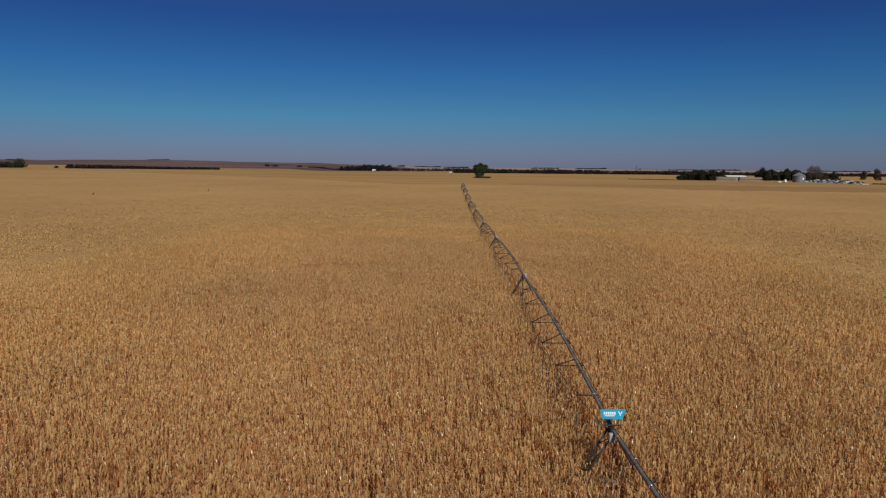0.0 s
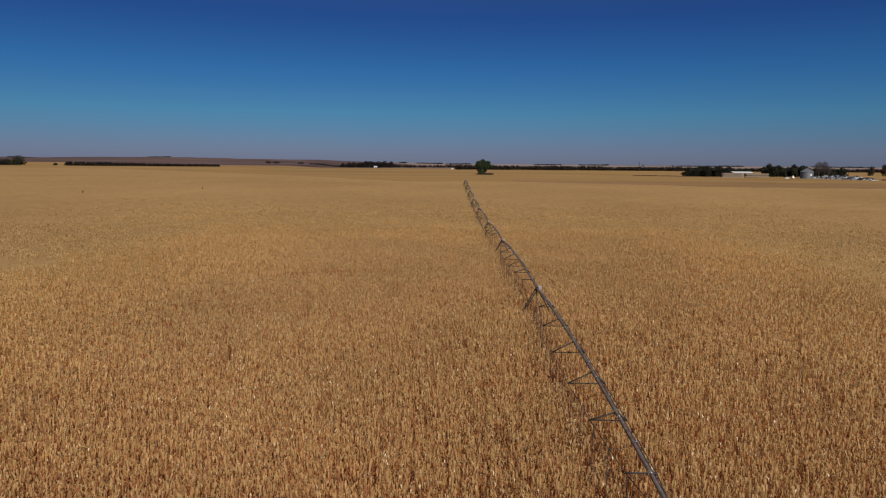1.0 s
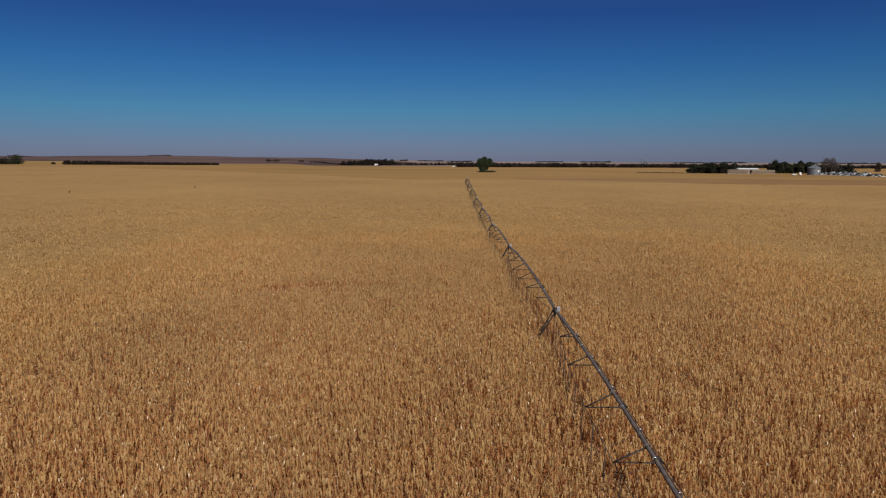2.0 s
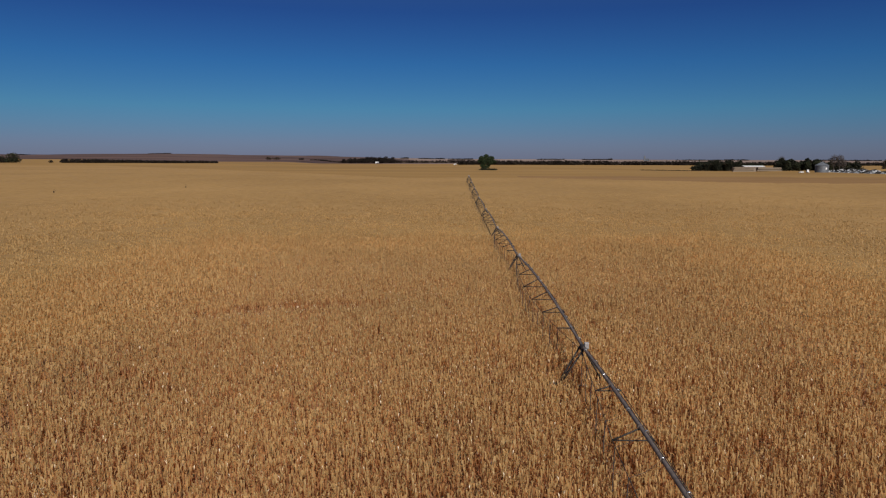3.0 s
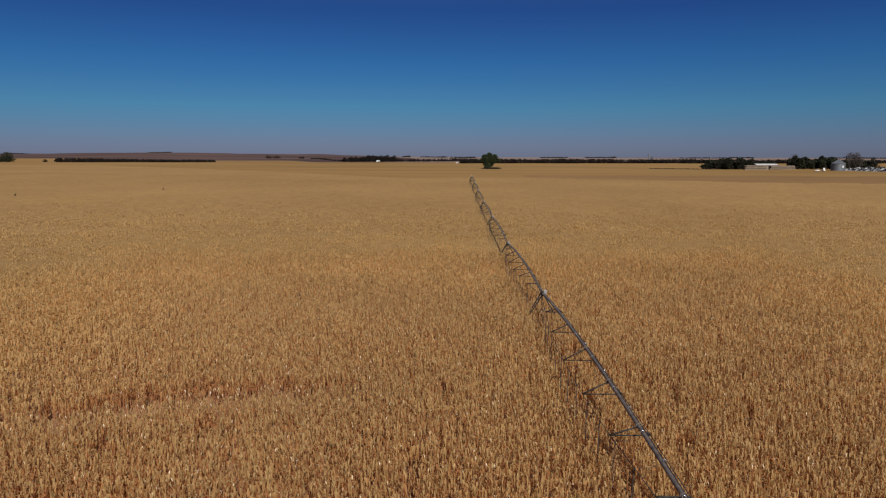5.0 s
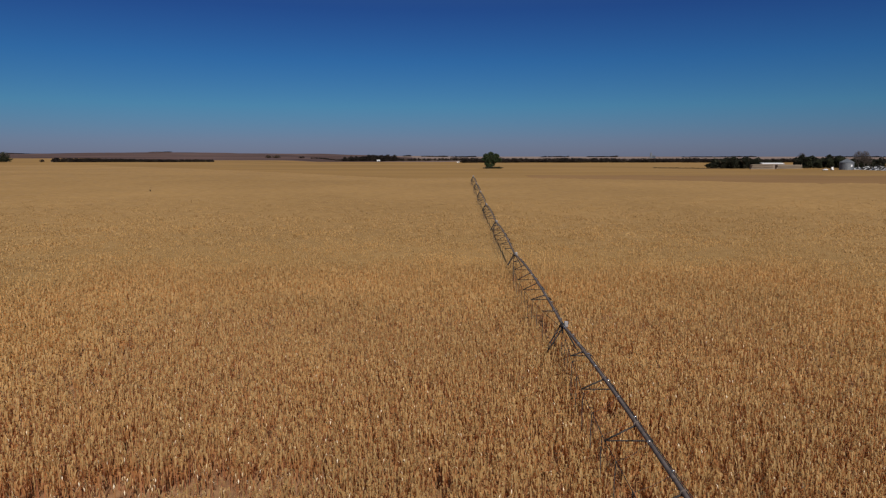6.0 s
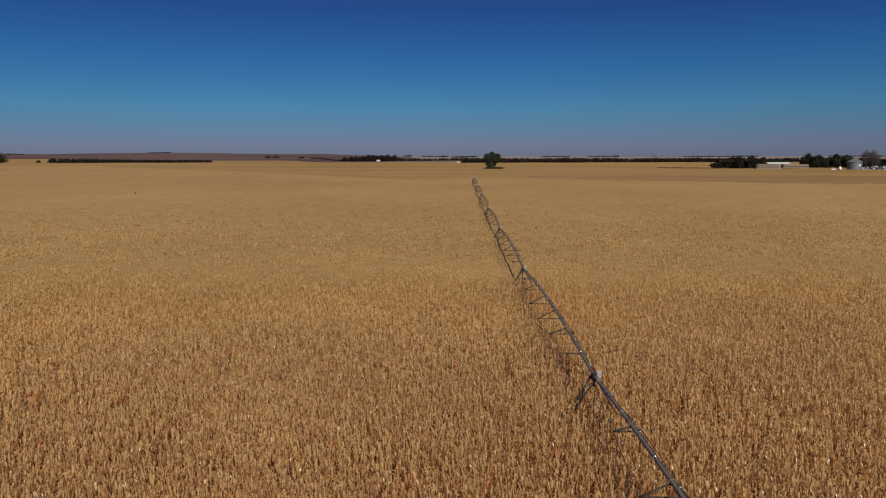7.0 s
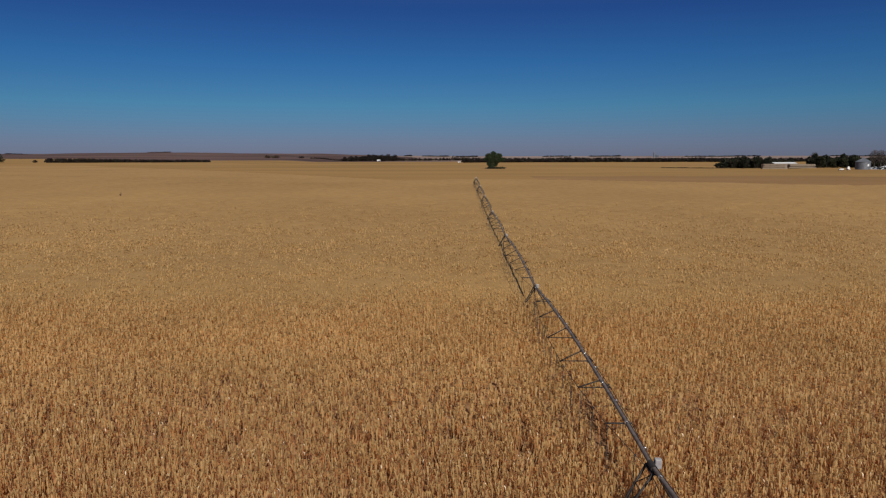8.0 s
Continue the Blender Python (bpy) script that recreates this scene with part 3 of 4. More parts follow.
for k, (ty, tz) in enumerate(TOWERS):
    m = pose(TOWER_X[k], ty, tz - PIPE_Z)
    if ty == 0:
        special = make_tower()
        special.matrix_basis = m
        control_box(special, (-0.16, -0.62, PIPE_Z - 0.22), "white control box")
        tagged(special, "galvanised drive tower carrying a blue sign in the corn", "irrigation tower", "towers of the pivot line")
    elif k == 0:
        tower.matrix_basis = m
        tagged(tower, *TAG_T)
    else:
        copy_thing(tower, m)
    if k < len(TOWERS) - 1:
        dz, dx = TOWERS[k + 1][1] - tz, TOWER_X[k + 1] - TOWER_X[k]
        m = pose(TOWER_X[k], ty, tz, math.degrees(math.atan2(dz, SPAN)), 0, -math.degrees(math.atan2(dx, SPAN)))
        if k == 0:
            span.matrix_basis = m
        else:
            copy_thing(span, m)

# end gun past the last tower
gun = new("end_gun")
gun.matrix_basis = pose(0, TOWERS[-1][0], TOWERS[-1][1])
rod("boom", (0, 0, 0), (0, 3.4, 0.25), 0.07, STEEL, gun)
rod("nozzle", (0, 3.3, 0.2), (0.5, 4.1, 0.75), 0.07, BRIGHT, gun, r2=0.03)
bm = bmesh.new()
add_box(bm, (0.6, 0.25, 0.45), (0.0, 0.3, 0.35), bevel=0.03)
part("end_box", bm, BOX, gun, "white end box")
tagged(gun, "end gun and pale box on the last pivot tower", "sprinkler gun")

# blue sign on the first tower
sign = new("sign")
sign.matrix_basis = pose(-0.24, -0.1, PIPE_Z + 0.24 + float(ground_z(0, 0)))
bm = bmesh.new()
outline = []
for cx, cz, a0 in ((0.62, 0.90, 0), (-0.62, 0.90, 90), (-0.50, 0.50, 180), (0.50, 0.50, 270)):
    for a in range(0, 91, 30):
        outline.append((cx + 0.08 * math.cos(radians(a0 + a)), cz + 0.08 * math.sin(radians(a0 + a))))
front = [bm.verts.new((px, -0.02, pz)) for px, pz in outline]
back = [bm.verts.new((px, 0.02, pz)) for px, pz in outline]
bm.faces.new(front)
bm.faces.new(back[::-1])
for k in range(len(outline)):
    q = (k + 1) % len(outline)
    bm.faces.new((front[k], back[k], back[q], front[q]))
bmesh.ops.recalc_face_normals(bm, faces=bm.faces)
part("panel", bm, SIGNBLUE, sign, "bright blue sign panel")
for sx in (-0.35, 0.35):
    rod("post", (sx, 0.05, -0.24), (sx, 0.05, 0.9), 0.03, DARKSTEEL, sign, 6)
bm = bmesh.new()
add_box(bm, (1.0, 0.06, 0.06), (0, 0.05, 0.03))
part("bracket", bm, DARKSTEEL, sign)
for k in range(6):
    bm = bmesh.new()
    add_box(bm, (0.09, 0.012, 0.15), (-0.46 + 0.115 * k, -0.026, 0.755))
    part("white_bar", bm, SIGNWHITE, sign, "white bar")
bm = bmesh.new()
add_box(bm, (0.56, 0.012, 0.045), (-0.16, -0.026, 0.61))
part("white_bar", bm, SIGNWHITE, sign, "thin white bar")
bm = bmesh.new()
for way in (-1, 1):
    add_box(bm, (0.055, 0.012, 0.2), (0.42 + way * 0.055, -0.026, 0.78), Matrix.Rotation(radians(way * 33), 3, "Y"))
add_box(bm, (0.05, 0.0125, 0.1), (0.42, -0.026, 0.66))
part("emblem", bm, SIGNWHITE, sign, "white forked emblem")
tagged(sign, "blue tapered sign with white marks on the tower", "sign")


# ---------------------------------------------------------------- trees
def leaf_cloud(rng, lobes, count, size):
    """Small leaf triangles and quads strewn through lobes (centre, radii): vertices and triangles."""
    lobes = [(np.array(c, float), np.array(r, float)) for c, r in lobes]
    weight = np.array([r.prod() ** 0.67 for _, r in lobes])
    pick = rng.choice(len(lobes), count, p=weight / weight.sum())
    d = rng.normal(size=(count, 3))
    d /= np.linalg.norm(d, axis=1)[:, None]
    d *= rng.uniform(0.15, 1.0, count)[:, None] ** 0.45
    c = np.array([lobes[k][0] for k in pick]) + d * np.array([lobes[k][1] for k in pick])
    u = rng.normal(size=(count, 3))
    u /= np.linalg.norm(u, axis=1)[:, None]
    w = np.cross(u, rng.normal(size=(count, 3)))
    w /= np.linalg.norm(w, axis=1)[:, None]
    s = (size * rng.uniform(0.5, 1.4, count))[:, None]
    v = np.stack([c - u * s, c + w * s * 0.7, c + u * s, c - w * s * 0.7], 1)
    t = np.arange(count)[:, None, None] * 4 + np.array([(0, 1, 2), (0, 2, 3)])[None]
    return v.reshape(-1, 3), t.reshape(-1, 3)


def limbs(bm, rng, base, top, r, depth, spread, bare=False):
    add_rod(bm, base, top, r, r * 0.62, sides=7 if depth > 2 else 4, caps=False)
    if depth == 0:
        return
    way = Vector(top) - Vector(base)
    for k in range(3 if depth > 1 or bare else 2):
        turn = Vector((rng.uniform(-1, 1), rng.uniform(-1, 1), rng.uniform(-0.1, 0.7)))
        nxt = (way.normalized() + turn * spread).normalized() * way.length * rng.uniform(0.6, 0.85)
        start = Vector(base).lerp(Vector(top), rng.uniform(0.75, 1.0))
        limbs(bm, rng, start, start + nxt, r * 0.58, depth - 1, spread, bare)


def make_tree(height, width, leaf, seed, count=900, size=0.5, low=0.12, label="", lobes_n=9, group="", taper=0.55, clumps=None):
    rng = np.random.default_rng(seed)
    thing = new("tree")
    bm = bmesh.new()
    limbs(bm, rng, (0, 0, -0.2), (rng.uniform(-0.3, 0.3), rng.uniform(-0.3, 0.3), height * 0.32), width * 0.045, 3, 0.75)
    part("trunk", bm, BARK, thing)
    lobes = []
    for k in range(lobes_n):
        a = k * 2.4 + rng.uniform(-0.3, 0.3)
        f = rng.uniform(0.0, 1.0)
        z = height * (low + 0.14 + (0.66 - low) * f)
        r = width * 0.34 * (1.0 - taper * f) * rng.uniform(0.6, 1.1)
        rr = rng.uniform(0.16, 0.24)
        lobes.append(((r * math.cos(a), r * math.sin(a), z), (width * rr, width * rr, height * rng.uniform(0.13, 0.2))))
    core = 0.29 if taper < 0.2 else 0.34
    lobes.append(((0, 0, height * (0.46 + low / 2)), (width * core, width * core, height * (0.44 - low / 2))))
    v, t = leaf_cloud(rng, clumps or lobes, count, size)
    crown = soup("crown", v, t, [leaf])
    crown.parent = thing
    tagged(thing, label, "tree", group)
    return thing


def make_bare_tree(height, seed, label, group=""):
    rng = np.random.default_rng(seed)
    thing = new("tree")
    bm = bmesh.new()
    limbs(bm, rng, (0, 0, -0.2), (0.2, 0.1, height * 0.30), height * 0.022, 5, 0.62, bare=True)
    part("trunk", bm, TWIG, thing)
    v, t = leaf_cloud(rng, [((0, 0, height * 0.62), (height * 0.25, height * 0.25, height * 0.36))], 1900, 0.26)
    crown = soup("twigs", v, t, [TWIG])
    crown.parent = thing
    tagged(thing, label, "tree", group)
    return thing


def rest(ob, x, y, turn=0, scale=1.0):
    ob.matrix_basis = pose(x, y, float(ground_z(x, y)), 0, 0, turn) @ Matrix.Scale(scale, 4)
    return ob


def belt(name, x0, y0, x1, y1, deep, height, leaf, count, size, seed, label, ends=(1.0, 1.0), uneven=0.15):
    """A far shelter belt: many crowns with uneven tops, as one mass of leaves and stems."""
    rng = np.random.default_rng(seed)
    length = math.hypot(x1 - x0, y1 - y0)
    trees = max(3, int(length / (height * (0.12 + uneven))))
    lobes = []
    for k in range(trees):
        f = min(1, max(0, (k + rng.uniform(-0.8, 0.8)) / max(1, trees - 1)))
        px, py = x0 + (x1 - x0) * f, y0 + (y1 - y0) * f + rng.uniform(-0.5, 0.5) * deep
        wave = 1 + uneven * (0.5 * math.sin(f * length / height * 0.6 + seed) + 0.5 * math.sin(f * length / height * 0.23 + 2 * seed))
        h = height * (ends[0] + (ends[1] - ends[0]) * f) * rng.uniform(1 - uneven, 1 + 0.6 * uneven) * wave
        gz = float(ground_z(px, py))
        lobes.append(((px, py, gz + h * 0.5), (h * rng.uniform(0.35, 0.6), max(h * 0.42, deep * 0.3), h * 0.5)))
        lobes.append(((px + rng.uniform(-0.3, 0.3) * height, py, gz + h * 0.26), (h * 0.8, h * 0.5, h * 0.28)))
    v, t = leaf_cloud(rng, lobes, count, size)
    ob = soup(name, v, t, [leaf])
    tagged(ob, label, "trees", kind="stuff")
    return ob


# the lone broad tree beyond the pivot's end
CLUMPS = [((-5.2, 0, 13.2), (3.2, 3.0, 3.4)), ((-0.6, 1, 15.6), (3.0, 3.0, 3.0)), ((4.6, 0, 13.6), (3.2, 3.0, 3.0)), ((7.6, 0.5, 9.6), (2.2, 2.4, 2.4)),
          ((-7.4, 1, 10.2), (2.0, 2.2, 2.2)), ((-2.6, -1, 9.4), (3.4, 3.0, 3.6)), ((3.2, -1, 8.8), (3.0, 3.0, 3.0)), ((-4.0, 0, 5.4), (3.0, 2.6, 2.6)),
          ((1.2, 0.5, 5.0), (2.4, 2.6, 2.4)), ((0, 0, 11.6), (4.0, 3.5, 3.6)), ((-2.4, 0, 2.4), (3.2, 2.0, 1.8))]
CLUMPS = [((1.15 * a, b, c), (1.12 * r[0], r[1], r[2])) for (a, b, c), r in CLUMPS]
lone = rest(make_tree(20, 21, LEAF, 12, count=8000, size=0.5, low=-0.02, clumps=CLUMPS, label="lone broad green tree standing in the open field", lobes_n=17, taper=0.12), 30.5, 785)
# dark leaf mass added for the shade at the lone tree's foot
v, t = leaf_cloud(np.random.default_rng(8), [((30.5 + dx, 783, float(ground_z(30, 783)) + 0.9), (4.5, 2.5, 1.3)) for dx in (-5, -2, 3, 6, 9)], 800, 0.45)
base_shade = tagged(soup("base_shade", v, t, [CEDAR]), "dark low leaves in place of the shade round the lone tree", "bushes", kind="stuff")

belt("shelter_belt", -772, 1300, -690, 1312, 14, 8.6, DUSK, 6500, 1.0, 21, "dark shelter belt at the field's far edge, taller end", (1.0, 0.9), 0.05)
belt("shelter_belt", -696, 1311, -482, 1335, 14, 7.0, DUSK, 13000, 1.0, 29, "long dark shelter belt at the field's far edge", (1.0, 0.66), 0.05)
belt("tree_group", -968, 1290, -884, 1300, 20, 13.0, DUSK, 5000, 0.9, 22, "low dark trees at the field's far corner", (0.9, 0.8), 0.2)
belt("tree_group", -890, 1300, -872, 1306, 16, 18.0, OLIVE, 2600, 0.9, 32, "olive green trees at the field's far corner", (0.75, 0.95), 0.2)
belt("tree_group", -803, 1310, -799, 1312, 3, 6.0, DUSK, 220, 0.8, 23, "small dark bush in the open field")
belt("tree_grove", -365, 2200, -290, 2220, 50, 21.0, DUSK, 6500, 1.5, 24, "far dark grove round a farmhouse", (0.8, 0.95), 0.22)
belt("tree_grove", -292, 2210, -207, 2230, 50, 23.0, DUSK, 7500, 1.5, 34, "far dark grove beside a farmhouse", (0.85, 1.05), 0.22)
belt("tree_line", -480, 2230, -360, 2220, 30, 6.0, DUSK, 2200, 1.2, 35, "far low dark hedge leading to a grove", (0.5, 1.1), 0.2)
for k, (x0, x1, h) in enumerate(((-196, -176, 12), (-166, -130, 15), (-112, -92, 10), (-78, -52, 14), (-44, -30, 11), (-22, 14, 15))):
    belt("tree_group", x0, 2240 + 12 * k, x1, 2245 + 12 * k, 14, h, DUSK, 500 + 14 * (x1 - x0), 1.2, 140 + k, "far small clump of dark trees on pale fields", (0.8, 1.0), 0.3)
belt("hedge", -205, 2270, 20, 2330, 20, 7.5, AUTUMN, 4500, 1.1, 25, "far low brown hedge between pale fields", (0.9, 0.9), 0.25)
belt("tree_line", 6, 1420, 585, 1450, 30, 9.0, DUSK, 24000, 1.3, 26, "long dark reddish tree line across the plain", (1.05, 0.95), 0.12)
belt("tree_line", 585, 1450, 1150, 1520, 30, 8.4, DUSK, 15000, 1.3, 27, "long dark tree line behind the farm", (0.95, 0.8), 0.12)
belt("tree_group", 70, 1440, 86, 1442, 8, 13.0, DUSK, 700, 1.0, 36, "taller dark trees in a far tree line", (0.9, 0.9), 0.2)
belt("tree_group", -650, 2300, -612, 2310, 20, 10.0, AUTUMN, 900, 1.2, 28, "far brown bushes below the hills", (0.9, 1.0), 0.25)
belt("tree_group", -536, 2300, -524, 2310, 8, 9.0, DUSK, 260, 1.1, 37, "far dark bush below the hills")

# ---------------------------------------------------------------- farmstead
cedar = make_tree(12, 9, CEDAR, 31, count=1900, size=0.5, low=0.0, label="dark dense cedar in the farm's windbreak", lobes_n=8, group="windbreak cedars")
spots = [(319 + 4.6 * k, 878 + (k % 3) * 4 - 3) for k in range(11)]
for k, (px, py) in enumerate(spots):
    ob = cedar if k == 0 else copy_thing(cedar, Matrix())
    rest(ob, px, py, k * 57, 1.12 + 0.08 * ((k * 5) % 4))

for k, (px, py) in enumerate(((404, 862), (411, 866), (419, 858), (426, 864), (434, 858), (442, 862), (450, 856), (458, 860))):
    rest(copy_thing(cedar, Matrix()), px, py, k * 83, 1.2 + 0.1 * ((k * 3) % 4))
broad = rest(make_tree(12, 11, OLIVE, 33, count=2200, size=0.5, low=0.02, label="dull olive farmyard tree", lobes_n=9, group="farmyard trees"), 424, 850, 20)
for k, (px, py) in enumerate(((436, 848), (448, 846), (412, 852), (460, 842))):
    rest(copy_thing(broad, Matrix()), px, py, 40 + k * 70, 1.1 + 0.08 * (k % 3))
bare = rest(make_bare_tree(21, 34, "leafless grey farmyard tree", "bare farmyard trees"), 450, 815)
for px, py, k in ((455, 812, 1.0), (416, 874, 0.9), (459, 811, 0.75)):
    rest(copy_thing(bare, Matrix()), px, py, px * 7 % 360, k)
side = rest(make_tree(10, 9, AUTUMN, 36, count=900, size=0.45, low=-0.08, label="small dark tree in open stubble", lobes_n=7, group="stubble trees"), 636, 1010, 0, 1.55)
rest(copy_thing(side, Matrix()), 627, 962, 120, 1.85)


def bale_stack(x0, x1, y, layers, label):
    """Big square bales laid in courses, each bale a part."""
    thing = new("bale_stack")
    gz = float(ground_z((x0 + x1) / 2, y))
    thing.matrix_basis = pose((x0 + x1) / 2, y, gz)
    bm = bmesh.new()
    add_box(bm, (2.3, 1.2, 0.98), (0, 0, 0), bevel=0.08)
    me = bpy.data.meshes.new("bale")
    bm.to_mesh(me)
    bm.free()
    me.materials.append(BALE)
    half = (x1 - x0) / 2
    r = random.Random(int(x0))
    for k in range(layers):
        w = half - 0.9 * k * r.uniform(0.3, 1.4)
        p = -w
        while p < w:
            ob = new("bale", me)
            ob.parent = thing
            ob.matrix_basis = pose(p + 1.2, r.uniform(-0.12, 0.12) + (0.45 if k % 2 else -0.3), 0.5 + 1.2 * k, 0, 0, r.uniform(-2, 2))
            p += 2.42
    for dy in (2.6, 5.2):
        bm = bmesh.new()
        add_box(bm, (2 * half - 3, 2.4, 1.2 * layers - 0.3), (0, dy, 0.6 * layers - 0.2), bevel=0.1)
        part("bale_row", bm, BALE, thing)
    tagged(thing, label, "hay bales", "bale stacks")
    return thing


bale_stack(342, 370, 846, 5, "weathered straw bales stacked in long courses")
bale_stack(373, 403, 848, 4, "weathered straw bales stacked in low courses")


def shed(name, x, y, w, d, h, rise, wall, roof, label):
    thing = new(name)
    thing.matrix_basis = pose(x, y, float(ground_z(x, y)))
    bm = bmesh.new()
    add_box(bm, (w, d, h + 0.4), (0, 0, h / 2 - 0.2), bevel=0.03)
    part("wall", bm, wall, thing)
    bm = bmesh.new()
    o = 0.4
    prof = [(-d / 2 - o, h), (0, h + rise), (d / 2 + o, h), (d / 2 + o, h + 0.2), (0, h + rise + 0.22), (-d / 2 - o, h + 0.2)]
    a = [bm.verts.new((-w / 2 - o, p, q)) for p, q in prof]
    b = [bm.verts.new((w / 2 + o, p, q)) for p, q in prof]
    bm.faces.new(a)
    bm.faces.new(b[::-1])
    for k in range(6):
        bm.faces.new((a[k], b[k], b[(k + 1) % 6], a[(k + 1) % 6]))
    bmesh.ops.recalc_face_normals(bm, faces=bm.faces)
    part("roof", bm, roof, thing)
    bm = bmesh.new()
    v = [(-w / 2, -d / 2, h), (-w / 2, d / 2, h), (-w / 2, 0, h + rise), (w / 2, -d / 2, h), (w / 2, d / 2, h), (w / 2, 0, h + rise)]
    v = [bm.verts.new(p) for p in v]
    for f in ((0, 1, 2), (3, 5, 4)):
        bm.faces.new([v[k] for k in f])
    part("gable", bm, wall, thing)
    bm = bmesh.new()
    add_box(bm, (min(4, w * 0.3), 0.1, min(3.6, h * 0.7)), (w * 0.15, -d / 2 - 0.04, min(3.6, h * 0.7) / 2), bevel=0.02)
    part("door", bm, GLASS, thing, "dark sliding door")
    tagged(thing, label, "building")
    return thing


shed("machine_shed", 378, 872, 26, 14, 5.6, 1.3, WALLTAN, ROOFWHITE, "long low tan shed with a white metal roof")
shed("farmhouse", -254, 2170, 10, 7, 3.2, 1.6, WHITEPAINT, ROOFWHITE, "far small white farmhouse before a grove")
shed("farm_shed", -4, 1440, 5, 4, 1.4, 0.6, WHITEPAINT, ROOFWHITE, "far low white shed by the tree line")

# grain bin with ribbed wall and cone roof
bin_thing = new("grain_bin")
bin_thing.matrix_basis = pose(414.5, 776, float(ground_z(414.5, 776)) + 0.3)
bm = bmesh.new()
rings = []
for k in range(41):
    r = 7.0 + (0.07 if k % 2 else 0.0)
    rings.append([bm.verts.new((r * math.cos(a * math.pi / 24), r * math.sin(a * math.pi / 24), -0.3 + k * 0.2)) for a in range(48)])
for lo, hi in zip(rings, rings[1:]):
    for a in range(48):
        bm.faces.new((lo[a], lo[(a + 1) % 48], hi[(a + 1) % 48], hi[a]))
part("wall", bm, BINSTEEL, bin_thing)
bm = bmesh.new()
add_rod(bm, (0, 0, 7.65), (0, 0, 11.4), 7.35, 0.8, sides=48)
for a in range(24):
    c, q = math.cos(a * math.pi / 12), math.sin(a * math.pi / 12)
    add_rod(bm, (7.35 * c, 7.35 * q, 7.72), (0.8 * c, 0.8 * q, 11.45), 0.09, sides=4)
part("roof", bm, BINSTEEL, bin_thing, "ribbed cone roof")
bm = bmesh.new()
add_rod(bm, (0, 0, 11.3), (0, 0, 12.0), 0.9, 0.7, sides=16)
part("cap", bm, BINSTEEL, bin_thing)
bm = bmesh.new()
add_box(bm, (1.6, 0.12, 2.2), (1.4, -7.0, 4.2), bevel=0.03)
part("hatch", bm, WHITEPAINT, bin_thing, "white access hatch")
tagged(bin_thing, "round grey ribbed steel grain bin with cone roof", "grain bin")


def truck(x, y, turn, tall, label):
    thing = new("truck")
    thing.matrix_basis = pose(x, y, float(ground_z(x, y)), 0, 0, turn)
    bm = bmesh.new()
    add_box(bm, (5.6, 2.0, 0.7), (0, 0, 0.85), bevel=0.12)
    add_box(bm, (1.5, 1.95, 0.45), (2.0, 0, 1.3), bevel=0.12)
    part("body", bm, WHITEPAINT, thing)
    bm = bmesh.new()
    add_box(bm, (1.9, 1.85, 0.8 + tall), (0.3, 0, 1.55 + tall / 2), bevel=0.15)
    part("cab", bm, WHITEPAINT, thing)
    bm = bmesh.new()
    add_box(bm, (1.5, 1.9, 0.42), (0.3, 0, 1.6 + tall * 0.6), bevel=0.04)
    part("window", bm, GLASS, thing)
    for wx in (-1.7, 1.75):
        for wy in (-0.95, 0.95):
            bm = bmesh.new()
            add_rod(bm, (wx, wy - 0.12, 0.42), (wx, wy + 0.12, 0.42), 0.42, sides=16)
            part("wheel", bm, RUBBER, thing)
    tagged(thing, label, "truck", "parked trucks")
    return thing


truck(382.0, 758, 12, 0.0, "white pickup parked in the farmyard")
truck(388.8, 757, 80, 1.5, "tall white truck parked beside the grain bin")

# silage heap under white sheeting, weighted with tyres
heap_thing = new("silage_heap")
heap_thing.matrix_basis = pose(440, 745, float(ground_z(440, 745)), 0, 0, -87)
r = np.random.default_rng(41)
gx, gy = np.meshgrid(np.linspace(-55, 55, 63), np.linspace(-8, 8, 17))


def heap_z(px, py):
    return (3.0 + 2.0 * smooth_step(-55, -10, px) * smooth_step(50, 10, px)) * np.clip(1 - (py / 8) ** 2, 0, 1) * np.clip((55 - np.abs(px)) / 7, 0, 1) ** 0.6 * (0.8 + 0.2 * np.sin(px / 3.0))


gz = heap_z(gx, gy) + r.normal(0, 0.08, gx.shape) - 0.25
i, j = np.meshgrid(np.arange(62), np.arange(16))
a = (j * 63 + i).ravel()
tris = np.concatenate([np.stack([a, a + 1, a + 64], -1), np.stack([a, a + 64, a + 63], -1)])
sheeting = soup("sheeting", np.stack([gx, gy, gz], -1).reshape(-1, 3), tris, [PLASTIC], smooth=True)
sheeting.parent = heap_thing
bm = bmesh.new()
for a in range(10):
    for b in range(6):
        p, q = [(a + k) * math.pi / 5 for k in (0, 1)], [(b + k) * math.pi / 3 for k in (0, 1)]
        bm.faces.new([bm.verts.new(((0.42 + 0.17 * math.cos(v)) * math.cos(u), (0.42 + 0.17 * math.cos(v)) * math.sin(u), 0.17 * math.sin(v)))
                      for u, v in ((p[0], q[0]), (p[1], q[0]), (p[1], q[1]), (p[0], q[1]))])
bmesh.ops.remove_doubles(bm, verts=bm.verts, dist=1e-4)
me = bpy.data.meshes.new("tyre")
bm.to_mesh(me)
bm.free()
me.materials.append(RUBBER)
for k in range(295):
    px, py = r.uniform(-53, 53), r.uniform(-7.5, 2.5)
    ob = new("tyre", me)
    ob.parent = heap_thing
    ob.matrix_basis = pose(px, py, float(heap_z(px, py)) - 0.1, r.uniform(-25, 5) + 12, r.uniform(-10, 10), 0) @ Matrix.Scale(r.uniform(1.3, 2.0), 4)
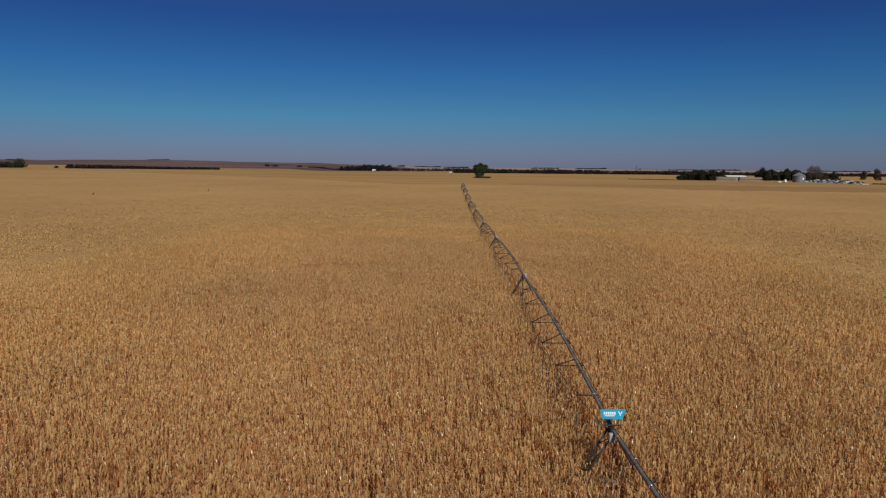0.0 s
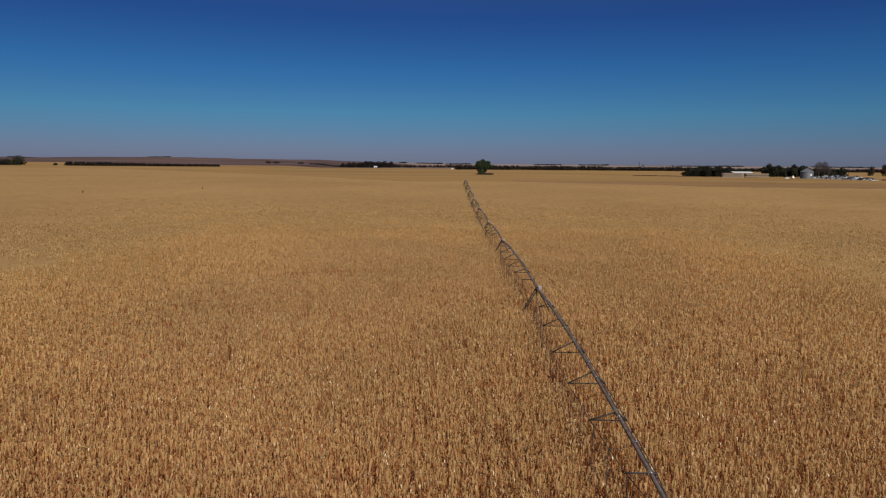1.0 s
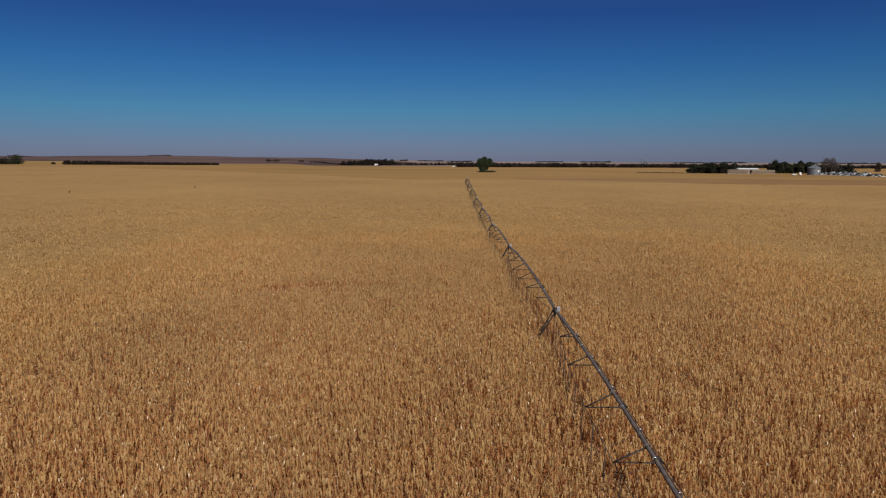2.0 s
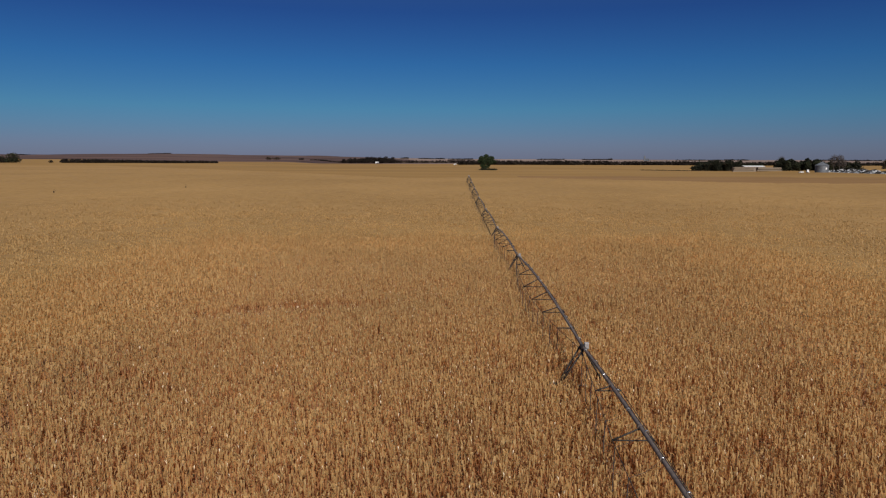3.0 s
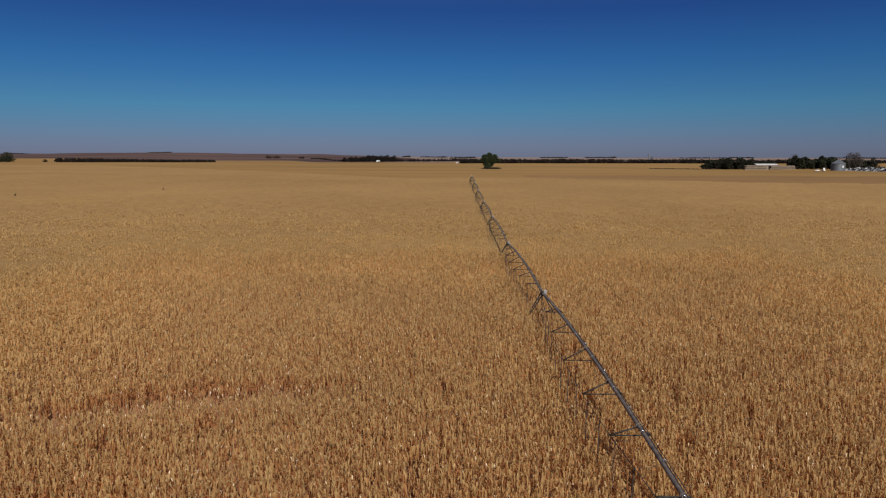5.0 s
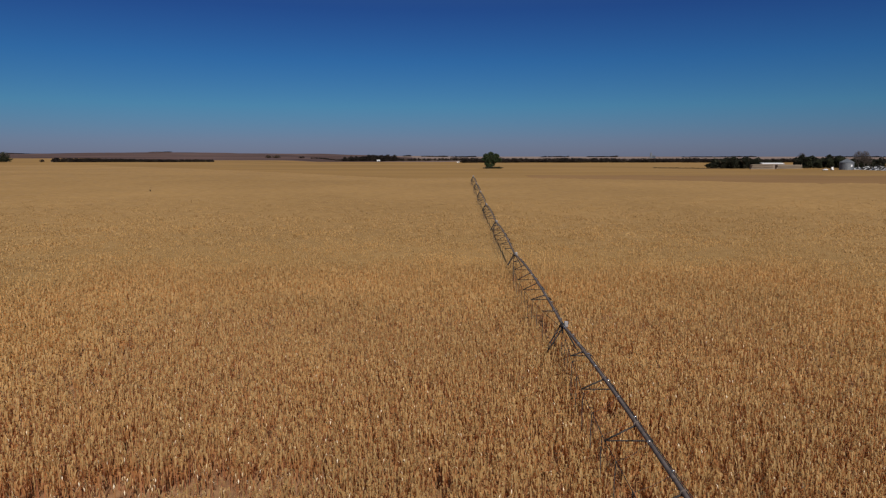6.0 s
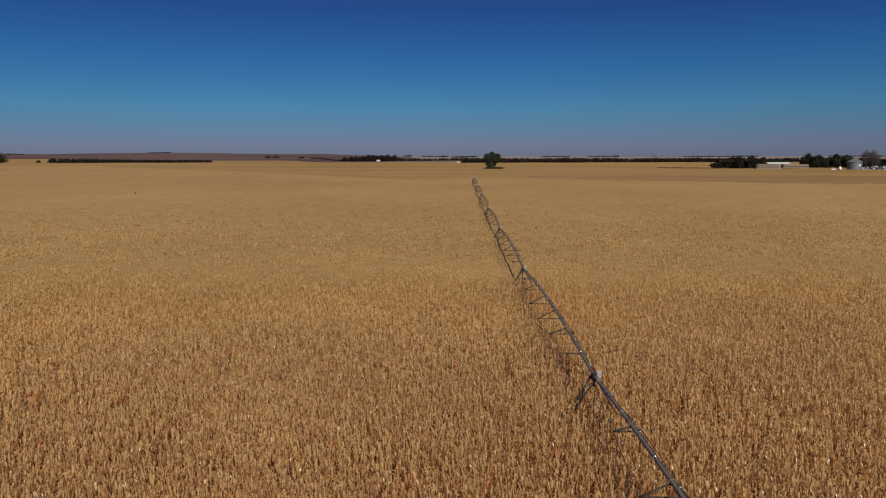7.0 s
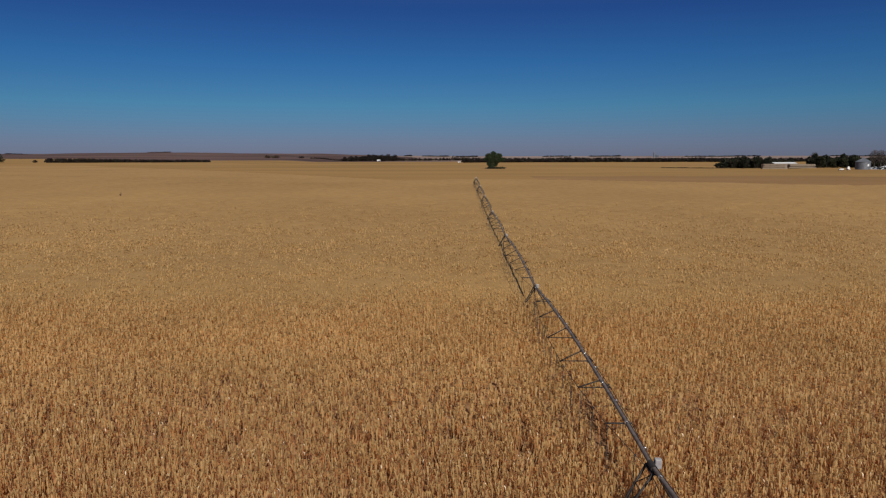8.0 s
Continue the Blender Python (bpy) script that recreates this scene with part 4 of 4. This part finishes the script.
tagged(heap_thing, "long silage heap under white sheeting weighted with tyres", "silage heap")

# far grain elevator, weeds along the field's edges
elevator = new("grain_elevator")
elevator.matrix_basis = pose(788, 2800, float(ground_z(788, 2800)))
bm = bmesh.new()
add_box(bm, (6, 6, 19), (0, 0, 9), bevel=0.2)
add_box(bm, (4, 4, 4), (0, 0, 20), bevel=0.2)
part("tower", bm, BINSTEEL, elevator)
bm = bmesh.new()
for k in range(3):
    add_rod(bm, (7 + 5 * k, 0, -0.5), (7 + 5 * k, 0, 10), 2.4, sides=16)
part("silo", bm, BINSTEEL, elevator)
tagged(elevator, "far tall grain elevator with low silos", "grain elevator")
belt("weed_strip", 235, 872, 313, 876, 5, 0.9, AUTUMN, 1100, 0.5, 51, "dark low weeds along a field track")
belt("weed_strip", 448, 688, 560, 640, 5, 1.3, AUTUMN, 2600, 0.5, 53, "dark weeds along the farm track")
for k, (x0, x1, yy) in enumerate(((-269, -237, 3400), (-180, -52, 3400), (-6, 92, 3420), (427, 571, 3450), (649, 802, 3400), (1148, 1544, 3500), (1880, 2230, 3500),
                                  (-1655, -1560, 3640), (-2250, -2110, 3700), (-2480, -2340, 3700))):
    belt("far_wood", x0, yy, x1, yy + 40, 40, 7.0 if x0 > -1000 else 5.0, DUSK, 700 + 5 * (x1 - x0), 1.6, 60 + k, "far dark strip of woodland on the plain", (0.7, 0.9), 0.25)
belt("windbreak", 322, 905, 399, 899, 16, 12.5, CEDAR, 11000, 0.9, 71, "dense dark windbreak behind the farmyard", (0.95, 0.85))
belt("windbreak", 423, 897, 520, 890, 16, 13.5, CEDAR, 14000, 0.9, 72, "dense dark windbreak behind the farmyard", (0.95, 0.8))

# weeds that stand out of the corn
for px, py, k in ((-137, 318, 0), (-181, 285, 1)):
    thing = new("weed")
    thing.matrix_basis = pose(px, py, float(ground_z(px, py)))
    bm = bmesh.new()
    limbs(bm, np.random.default_rng(81 + k), (0, 0, 0), (0.1, 0.0, 1.9), 0.04, 2, 0.4)
    part("stem", bm, BARK, thing)
    v, t = leaf_cloud(np.random.default_rng(83 + k), [((0, 0, 2.4), (0.35, 0.3, 0.45))], 50, 0.11)
    crown = soup("leaves", v, t, [AUTUMN])
    crown.parent = thing
    tagged(thing, "tall dark weed standing out of the corn", "weed", "weeds in the corn")
